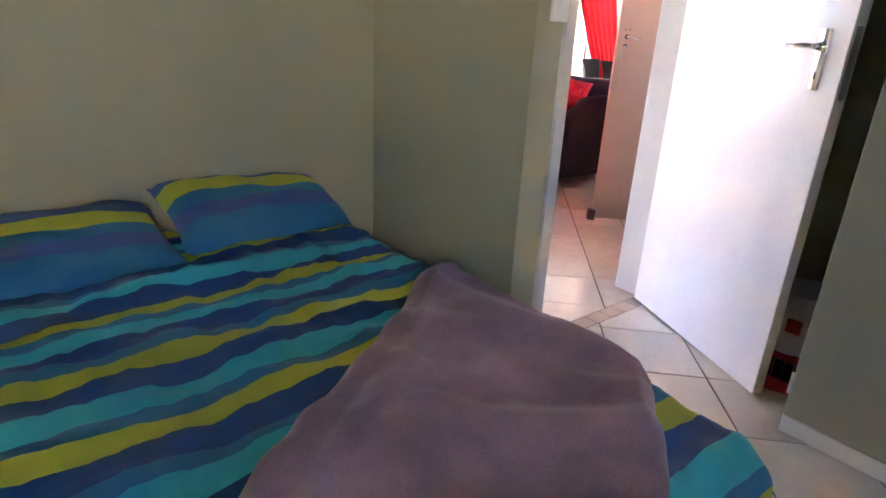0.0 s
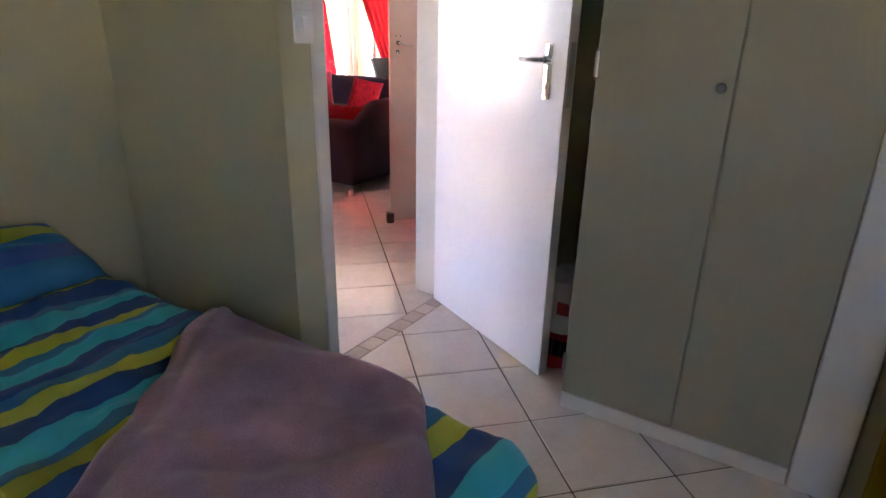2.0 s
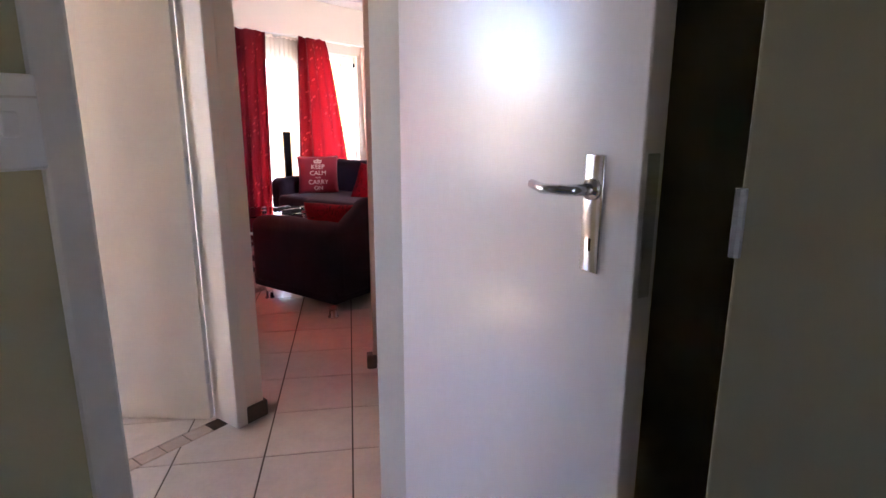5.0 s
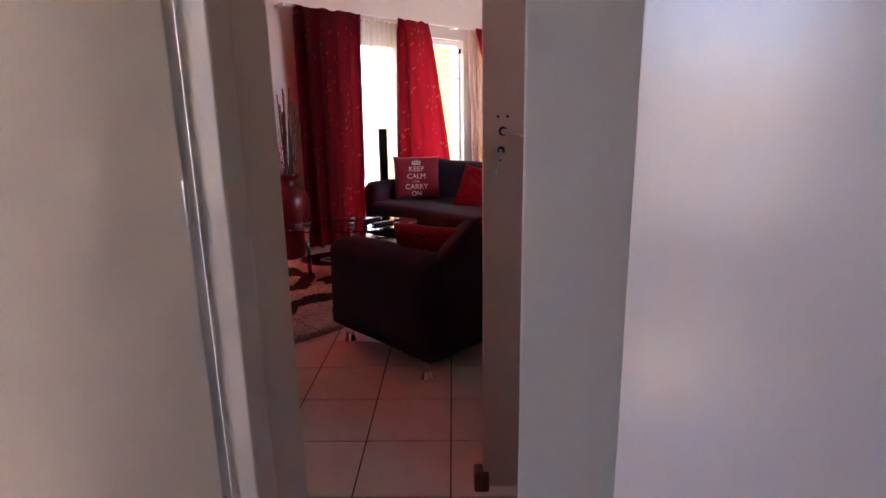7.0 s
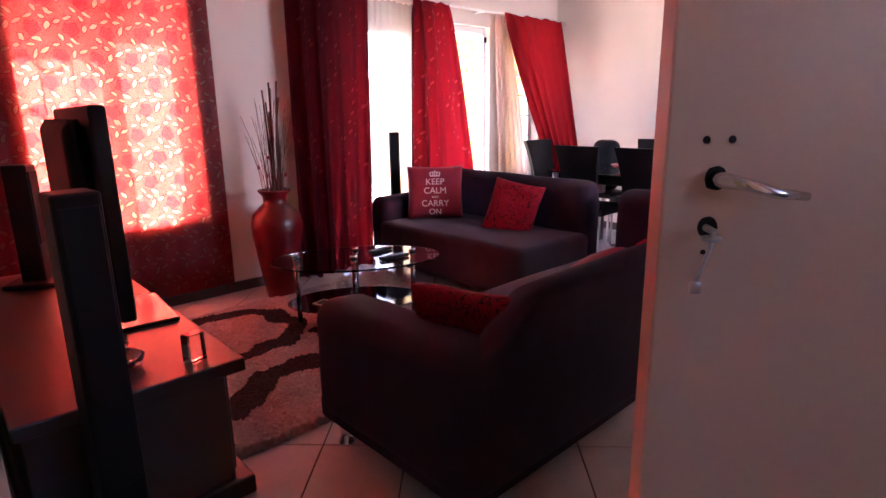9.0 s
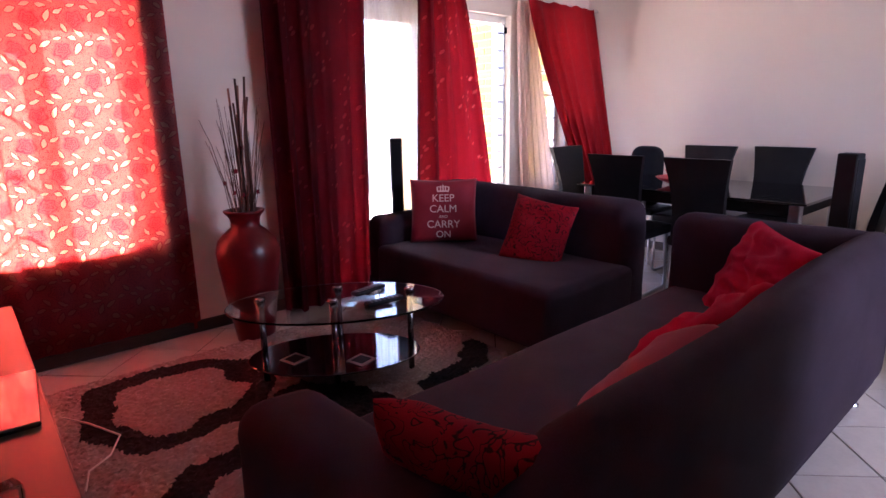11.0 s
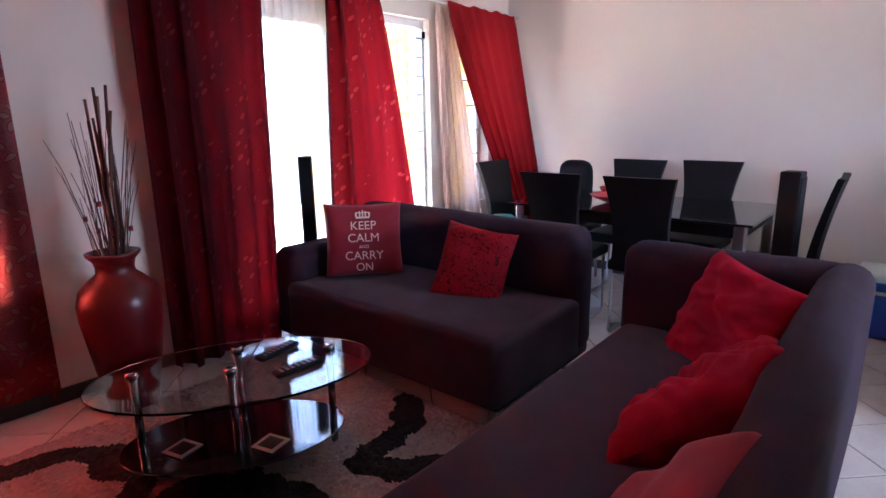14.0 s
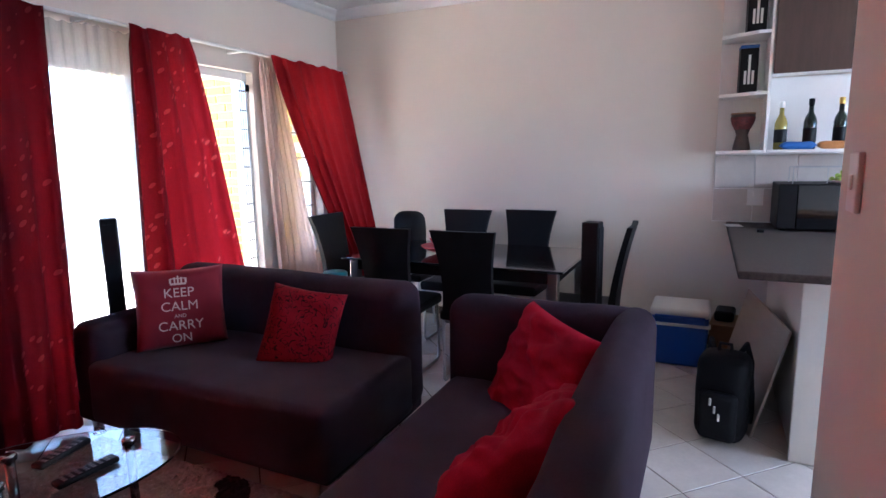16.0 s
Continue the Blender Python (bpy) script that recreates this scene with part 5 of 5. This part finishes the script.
stool = thing("stool", (9.62, 5.74, 0), "black padded stool by the wall", "stool")
part("seat", box(-0.17, 0.17, -0.17, 0.17, 0.42, 0.474, 0.02, 3), M["leather"], stool, smooth=True)
for sx in (-1, 1):
    for sy in (-1, 1):
        part("leg", rod((sx * 0.14, sy * 0.14, 0), (sx * 0.13, sy * 0.13, 0.42), 0.012, 10), M["steel"], stool)
bowl = thing("fruit_bowl", (9.05, 5.15, 0.752), "red dish with red and white wrapped sweets on the table", "bowl")
part("dish", lathe([(0.06, 0), (0.075, 0.006), (0.15, 0.035), (0.175, 0.055), (0.168, 0.057), (0.14, 0.04), (0.06, 0.012)], 32), M["red_plastic"], bowl, smooth=True)
rs = random.Random(9)
for k in range(12):
    a_, r_ = rs.uniform(0, 6.28), rs.uniform(0, 0.10)
    part("sweet", puff(0.07, 0.045, 0.035, 6, 0.4, 0.003, k), M["red_plastic"] if k % 3 else M["white_bag"], bowl).matrix_basis = pose(r_ * math.cos(a_), r_ * math.sin(a_), 0.05 + 0.02 * (k % 3), rs.uniform(40, 90), 0, rs.uniform(0, 180))
binn = thing("waste_bin", (8.45, 5.66, 0), "tall black bin with a teal rim behind the sofa", "bin")
part("body", lathe([(0.06, 0), (0.066, 0.01), (0.074, 0.66), (0.078, 0.67)], 24), M["black"], binn, smooth=True)
part("rim", lathe([(0.079, 0.665), (0.081, 0.69), (0.07, 0.70), (0.02, 0.702)], 24), mat("teal_plastic", (0.03, 0.22, 0.24), 0.3), binn, "teal rim", True)

# ---- kitchen side ----
pn = thing("peninsula_counter", (8.12, 2.55, 0), "grey laminate breakfast counter on a white wall", "counter")
part("worktop", box(0.03, EW - 8.12, 0.0, 0.845, 0.885, 0.92, 0.008, 2), M["counter"], pn, "speckled grey worktop")
part("support_wall", box(0.28, EW - 8.12, 0.43, 0.56, 0.0, 0.884, 0.004, 1), M["wall"], pn, "white plastered support")
part("end_panel", box(0.262, 0.279, 0.40, 0.58, 0.0, 0.884, 0.004, 1), M["frame"], pn, "pale end panel")
us = thing("corner_shelf", (EW, 3.22, 0), "white open corner shelf unit on the wall", "shelf")
part("side_panel", box(-0.32, 0, -0.018, 0.0, 1.40, 2.60, 0.002, 1), M["shelf"], us)
part("wall_panel", box(-0.014, -0.002, 0.0, 0.27, 1.42, 2.60, 0.002, 1), M["shelf"], us)


def corner_board(z):
    own = bmesh.new()
    pts = [(-0.014, 0.27), (-0.014, 0), (-0.32, 0), (-0.32, 0.07), (-0.20, 0.27)]
    for zz in (z, z + 0.02):
        own.faces.new([own.verts.new((x, y, zz)) for x, y in pts])
    own.verts.ensure_lookup_table()
    n = len(pts)
    for k in range(n):
        own.faces.new((own.verts[k], own.verts[(k + 1) % n], own.verts[n + (k + 1) % n], own.verts[n + k]))
    return own


for z in (1.40, 1.765, 2.135, 2.50):
    part("shelf_board", corner_board(z), M["shelf"], us)
uc = thing("wall_cabinet", (EW, 2.30, 0), "dark brown wall cabinet over an open white niche", "cabinet")
part("body", box(-0.31, 0, 0.0, 0.90, 1.90, 2.60, 0.003, 1), M["shelf"], uc)
part("door", box(-0.332, -0.312, 0.004, 0.448, 1.885, 2.60, 0.003, 1), M["cab_brown"], uc, "dark brown door")
part("door", box(-0.332, -0.312, 0.452, 0.896, 1.885, 2.60, 0.003, 1), M["cab_brown"], uc, "dark brown door")
part("niche_back", box(-0.016, -0.002, 0.0, 0.90, 1.42, 1.89, 0.002, 1), M["shelf"], uc)
part("niche_floor", box(-0.32, 0, 0.0, 0.90, 1.40, 1.42, 0.002, 1), M["shelf"], uc)


def bottle(at, h, material, label, cap):
    b_ = thing("bottle", at, label, "bottle", 0, "bottles in the niche")
    part("body", lathe([(0.034, 0), (0.037, 0.006), (0.037, h * 0.55), (0.030, h * 0.64), (0.015, h * 0.74), (0.0135, h * 0.9)], 24), material, b_, smooth=True)
    part("cap", lathe([(0.0155, h * 0.88), (0.0165, h * 0.89), (0.0165, h), (0.012, h + 0.004)], 18), cap, b_, smooth=True)
    part("label", lathe([(0.0375, h * 0.15), (0.0378, h * 0.16), (0.0378, h * 0.42), (0.0375, h * 0.43)], 24), M["black"], b_, smooth=True)


bottle((9.84, 3.12, 1.42), 0.30, M["bottle_y"], "clear bottle of yellow drink", M["white_plastic"])
bottle((9.84, 2.96, 1.42), 0.31, M["bottle"], "dark wine bottle with a black cap", M["black"])
bottle((9.84, 2.80, 1.42), 0.31, M["bottle"], "dark sparkling wine bottle with a gold neck", M["gold"])
for x, y, mt, lb in ((9.76, 3.03, M["blue_paper"], "blue sweet packet"), (9.76, 2.83, M["orangewood"], "orange snack packet")):
    pk = solid("packet", puff(0.20, 0.10, 0.045, 10, 0.3, 0.008, 7), mt, lb + " lying in the niche", "packet")
    pk.matrix_basis = pose(x, y, 1.443, 90, 0, 90)


def carton(at, w, h, label, top):
    c = thing("carton", at, label, "box", 4, "boxes on the corner shelf")
    part("sleeve", box(-w / 2, w / 2, -w / 2, w / 2, 0, h, 0.003, 1), M["black"], c)
    part("lid", box(-w / 2 - 0.001, w / 2 + 0.001, -w / 2 - 0.001, w / 2 + 0.001, h, h + 0.02, 0.002, 1), top, c)
    for k in range(3):
        part("print_bar", box(-w / 2 - 0.002, -w / 2, -0.03 + 0.022 * k, -0.016 + 0.022 * k, h * 0.2, h * (0.85 if k == 1 else 0.5), 0.0005, 1), M["cooler_white"], c, "pale unreadable print")


carton((9.85, 3.33, 1.785), 0.105, 0.28, "black bottle carton with a blue top and pale print", M["blue_paper"])
carton((9.87, 3.30, 2.155), 0.11, 0.30, "black bottle carton with pale print", M["black"])
drum = thing("hand_drum", (9.84, 3.34, 1.42), "small carved wooden drum with red patterns", "drum")
part("shell", lathe([(0.055, 0), (0.052, 0.02), (0.035, 0.10), (0.05, 0.15), (0.070, 0.20), (0.072, 0.235)], 24), M["skirt"], drum, smooth=True)
part("band", lathe([(0.046, 0.135), (0.062, 0.165), (0.073, 0.20), (0.0735, 0.215)], 24), mat("carved_red_paint", (0.12, 0.02, 0.02), 0.6, var=0.5, scale=40), drum, "red patterned band", True)
part("skin", lathe([(0.074, 0.233), (0.072, 0.242), (0.004, 0.246)], 24), M["card"], drum, smooth=True)
mw = thing("microwave_oven", (9.58, 2.63, 0.92), "black microwave oven with a glass door on the counter", "microwave")
part("case", box(0, 0.40, 0, 0.50, 0.012, 0.29, 0.008, 2), M["black"], mw)
part("door", box(-0.02, -0.001, 0.0, 0.40, 0.02, 0.285, 0.004, 1), M["black_glass"], mw, "dark glass door")
part("control_panel", box(-0.018, -0.001, 0.402, 0.50, 0.02, 0.285, 0.004, 1), M["black"], mw)
for x in (0.04, 0.36):
    for y in (0.04, 0.46):
        part("foot", rod((x, y, 0), (x, y, 0.014), 0.014, 10), M["black"], mw)
rack = thing("wire_rack", (9.66, 2.67, 1.21), "small wire rack on the microwave", "rack")
for a_, b_ in (((0, 0, 0), (0, 0, 0.10)), ((0, 0.38, 0), (0, 0.38, 0.10)), ((0, 0, 0.10), (0, 0.38, 0.10)), ((0.2, 0, 0), (0.2, 0, 0.10)), ((0.2, 0.38, 0), (0.2, 0.38, 0.10)), ((0.2, 0, 0.10), (0.2, 0.38, 0.10)), ((0, 0.2, 0), (0, 0.2, 0.10))):
    part("wire", rod(a_, b_, 0.003, 6), M["steel"], rack)
fb = thing("fruit_plate", (9.75, 2.76, 1.21), "white plate of green grapes on the microwave", "plate")
part("plate", lathe([(0.06, 0), (0.11, 0.014), (0.108, 0.018), (0.05, 0.006)], 24), M["cooler_white"], fb, smooth=True)
for k in range(22):
    a_, r_ = rs.uniform(0, 6.28), rs.uniform(0, 0.075)
    part("grape", lathe([(0.003, -0.014), (0.012, -0.008), (0.015, 0), (0.012, 0.008), (0.003, 0.014)], 10), M["green"], fb, smooth=True).matrix_basis = pose(r_ * math.cos(a_), r_ * math.sin(a_), 0.026 + 0.02 * (k % 3) * (r_ < 0.05))
brd = thing("chopping_board", (8.55, 2.78, 0.92), "orange wooden board lying on the counter", "chopping board", 12)
part("board", box(-0.18, 0.18, -0.13, 0.13, 0, 0.03, 0.006, 2), M["orangewood"], brd)
for y, kd in ((3.36, 0), (3.22, 1)):
    if kd:
        cupb = thing("car_keys", (9.50, y, 0.92), "dark key bunch on the counter", "keys")
        part("fob", box(-0.04, 0.04, -0.02, 0.02, 0, 0.018, 0.006, 2), M["black"], cupb, smooth=True)
        part("ring", lathe([(0.014, 0), (0.018, 0), (0.018, 0.003), (0.014, 0.003)], 16), M["steel"], cupb).matrix_basis = pose(0.055, 0, 0)
    else:
        pp = thing("paper", (9.80, y, 0.92), "white folded paper on the counter", "paper", 10)
        part("sheet", box(-0.07, 0.07, -0.05, 0.05, 0, 0.002), M["cooler_white"], pp)
so = thing("wall_socket", (EW, 3.225, 1.10), "white plastic socket on the tiled splashback", "socket")
part("plate", box(-0.022, -0.012, -0.05, 0.05, -0.06, 0.06, 0.004, 2), M["white_plastic"], so)
part("switch", box(-0.026, -0.021, 0.012, 0.03, 0.01, 0.04, 0.002, 1), M["white_plastic"], so)
sw2 = thing("light_switch", (6.96, 3.25, 1.345), "white plastic light switch on the wall", "light switch")
part("plate", box(-0.04, 0.04, 0, 0.012, -0.062, 0.062, 0.004, 2), M["white_plastic"], sw2)
part("rocker", box(-0.01, 0.01, 0.011, 0.017, -0.016, 0.016, 0.003, 2), M["white_plastic"], sw2)

cl = thing("cooler_box", (9.46, 3.47, 0), "blue plastic cooler box with an off-white lid against the wall", "cooler box")
clb = box(0.0, 0.34, 0.0, 0.36, 0, 0.335, 0.02, 3)
for v in clb.verts:
    k = 0.92 + 0.08 * v.co.z / 0.38
    v.co.x, v.co.y = 0.17 + (v.co.x - 0.17) * k, 0.18 + (v.co.y - 0.18) * k
part("body", clb, M["blue"], cl, smooth=False)
part("band", box(-0.008, 0.348, -0.008, 0.368, 0.275, 0.295, 0.005, 2), M["cooler_white"], cl, "off-white band")
part("lid", box(-0.006, 0.346, -0.006, 0.366, 0.337, 0.395, 0.022, 3), M["cooler_white"], cl, "off-white lid", True)
part("handle", tube([(-0.012, 0.02, 0.31), (-0.02, 0.03, 0.345), (-0.02, 0.33, 0.345), (-0.012, 0.34, 0.31)], 0.009, 8), M["blue"], cl, "", True)
cb2 = thing("cardboard_box", (9.55, 3.31, 0), "open brown cardboard box beside the cooler", "box", -6)
part("carton", box(0, 0.26, 0, 0.16, 0, 0.30, 0.004, 1), M["card"], cb2)
part("flap", box(-0.06, 0.0, 0.0, 0.16, 0.296, 0.30, 0.001, 1), M["card"], cb2)
part("content", box(0.02, 0.22, 0.02, 0.14, 0.30, 0.37, 0.02, 2), M["black"], cb2)
bd = solid("board", box(-0.45, 0.45, -0.006, 0.006, 0, 0.58, 0.002, 1), M["board"], "grey brown board leaning against the counter wall", "board")
bd.matrix_basis = pose(9.0, 3.335, 0.0, 0, 0, 8) @ pose(0, 0, 0, 14, 0, 0)
rb = thing("backpack", (8.52, 3.41, 0), "black nylon backpack standing on the floor with metal clips", "bag", -12, "")
part("body", sofa_block(-0.09, 0.10, -0.115, 0.115, 0.0, 0.44, 0.06, 6, 0, 14), M["nylon"], rb, smooth=True)
part("pocket", sofa_block(-0.135, -0.07, -0.085, 0.085, 0.03, 0.27, 0.03, 4, 0, 15), M["nylon"], rb, smooth=True)
for s in (-1, 1):
    part("strap", tube([(0.06, s * 0.06, 0.43), (0.10, s * 0.08, 0.47), (0.15, s * 0.10, 0.36), (0.15, s * 0.11, 0.20), (0.10, s * 0.12, 0.06)], 0.014, 8), M["nylon"], rb, "", True)
part("grab_loop", tube([(0.02, -0.03, 0.43), (0.02, -0.025, 0.48), (0.02, 0.025, 0.48), (0.02, 0.03, 0.43)], 0.009, 8), M["nylon"], rb, "", True)
for k in range(3):
    part("clip", box(-0.147, -0.134, -0.02 + 0.02 * k, -0.008 + 0.02 * k, 0.14 + 0.035 * k, 0.18 + 0.035 * k, 0.003, 1), M["chrome"], rb, "bright metal clip")

# ---- tiles of the splashback, bricks, floor tiles ----
sb = solid("splashback", box(EW - 0.006, EW - 0.001, 2.3, 3.49, 0.92, 1.40), M["shelf"], "grey wall tiles over the counter", "splashback", "structure")
tme = mesh_from("tile", box(-0.008, 0, -0.123, 0.123, -0.113, 0.113, 0.002, 1), M["splash"])
for i in range(5):
    for j in range(2):
        o = new("tile", tme)
        o.parent = sb
        o.matrix_basis = pose(EW - 0.006, 3.364 - 0.25 * i, 1.042 + 0.232 * j)
bme = mesh_from("brick", box(-0.012, 0, -0.108, 0.108, -0.034, 0.034, 0.004, 1), M["brick"])
n = 0
for j in range(30):
    for i in range(12):
        y = NW + 0.36 + 0.228 * i + (0.114 if j % 2 else 0)
        z = -0.02 + 0.081 * j
        if y > 9.45 or z > 2.38:
            continue
        o = new("brick", bme)
        o.parent = bw
        o.matrix_basis = pose(9.79, y, z)
TP = 0.333
S = TP / math.sqrt(2)
HALF = TP / 2 - 0.003
tile_me = mesh_from("tile", box(-HALF, HALF, -HALF, HALF, -0.012, 0.0, 0.0015, 1), M["tile"])


def clip(poly, axis, lim, sign):
    res = []
    for k in range(len(poly)):
        p, q = poly[k], poly[(k + 1) % len(poly)]
        ip, iq = sign * (p[axis] - lim) >= 0, sign * (q[axis] - lim) >= 0
        if ip:
            res.append(p)
        if ip != iq:
            t = (lim - p[axis]) / (q[axis] - p[axis])
            res.append((p[0] + t * (q[0] - p[0]), p[1] + t * (q[1] - p[1])))
    return res


def lay_tiles(base, origin, rects):
    """Square tiles laid diagonally from origin, cut at the edges of the rooms."""
    def inside(x, y):
        return any(r[0] <= x <= r[1] and r[2] <= y <= r[3] for r in rects)
    R = HALF * math.sqrt(2)
    made = 0
    for i in range(-40, 41):
        for j in range(-40, 41):
            cx_, cy_ = origin[0] + S * (i + j + 1), origin[1] + S * (i - j)
            cor = [(cx_ + R, cy_), (cx_, cy_ + R), (cx_ - R, cy_), (cx_, cy_ - R)]
            if all(inside(*p) for p in cor + [(cx_, cy_)]):
                o = new("tile", tile_me)
                o.parent = base
                o.matrix_basis = pose(cx_, cy_, 0, 0, 0, 45)
                made += 1
                continue
            for r in rects:
                poly = cor
                for ax, lim, sg in ((0, r[0], 1), (0, r[1], -1), (1, r[2], 1), (1, r[3], -1)):
                    poly = clip(poly, ax, lim, sg) if poly else poly
                if len(poly) < 3:
                    continue
                own = bmesh.new()
                top = [own.verts.new((p[0] - cx_, p[1] - cy_, 0)) for p in poly]
                bot = [own.verts.new((p[0] - cx_, p[1] - cy_, -0.012)) for p in poly]
                try:
                    own.faces.new(top)
                    for k in range(len(poly)):
                        own.faces.new((top[k], bot[k], bot[(k + 1) % len(poly)], top[(k + 1) % len(poly)]))
                except ValueError:
                    own.free()
                    continue
                o = new("tile", mesh_from("tile", own, M["tile"]))
                o.parent = base
                o.matrix_basis = pose(cx_, cy_, 0)
                made += 1
    return made


fl1 = solid("floor", box(3.4, EW + 0.05, 0.5, NW + 0.03, -0.03, -0.0035), M["grout"], "cream ceramic floor tiles laid diagonally with dark joints", "floor", "structure")
lay_tiles(fl1, (4.40, 2.85), [(4.50, EW, 3.11, NW + 0.02), (3.58, 5.80, 2.135, 3.17), (5.94, EW, 3.0, 3.2), (7.13, EW, 0.6, 3.2)])
fl2 = solid("floor_bedroom", box(-0.05, 4.62, -1.65, 2.135, -0.034, -0.0036), M["grout"], "cream ceramic bedroom floor tiles laid diagonally", "floor", "structure")
lay_tiles(fl2, (3.748, 1.323), [(1.2, 4.6, -0.9, 2.055), (1.2, 3.45, 2.055, 2.96)])
fl3 = solid("floor_bathroom", box(2.4, 4.50, 3.24, 5.2, -0.034, -0.0036), M["grout"], "cream ceramic bathroom floor tiles", "floor", "structure")
lay_tiles(fl3, (4.40, 2.85), [(2.5, 4.50, 3.25, 5.2)])
lst = mesh_from("border_tile", box(-0.048, 0.048, -0.036, 0.036, -0.012, 0.0005, 0.0015, 1), M["listello"])
for nm, x0, x1, y in (("threshold_bedroom", 3.60, 4.40, 2.095), ("threshold_bathroom", 3.70, 4.46, 3.21)):
    th = solid(nm, box(x0, x1, y - 0.04, y + 0.04, -0.02, -0.003), M["grout"], "narrow brown border tiles across the doorway", "threshold", "structure")
    for k in range(int((x1 - x0) / 0.1)):
        o = new("border_tile", lst)
        o.parent = th
        o.matrix_basis = pose(x0 + 0.05 + 0.1 * k, y, 0)
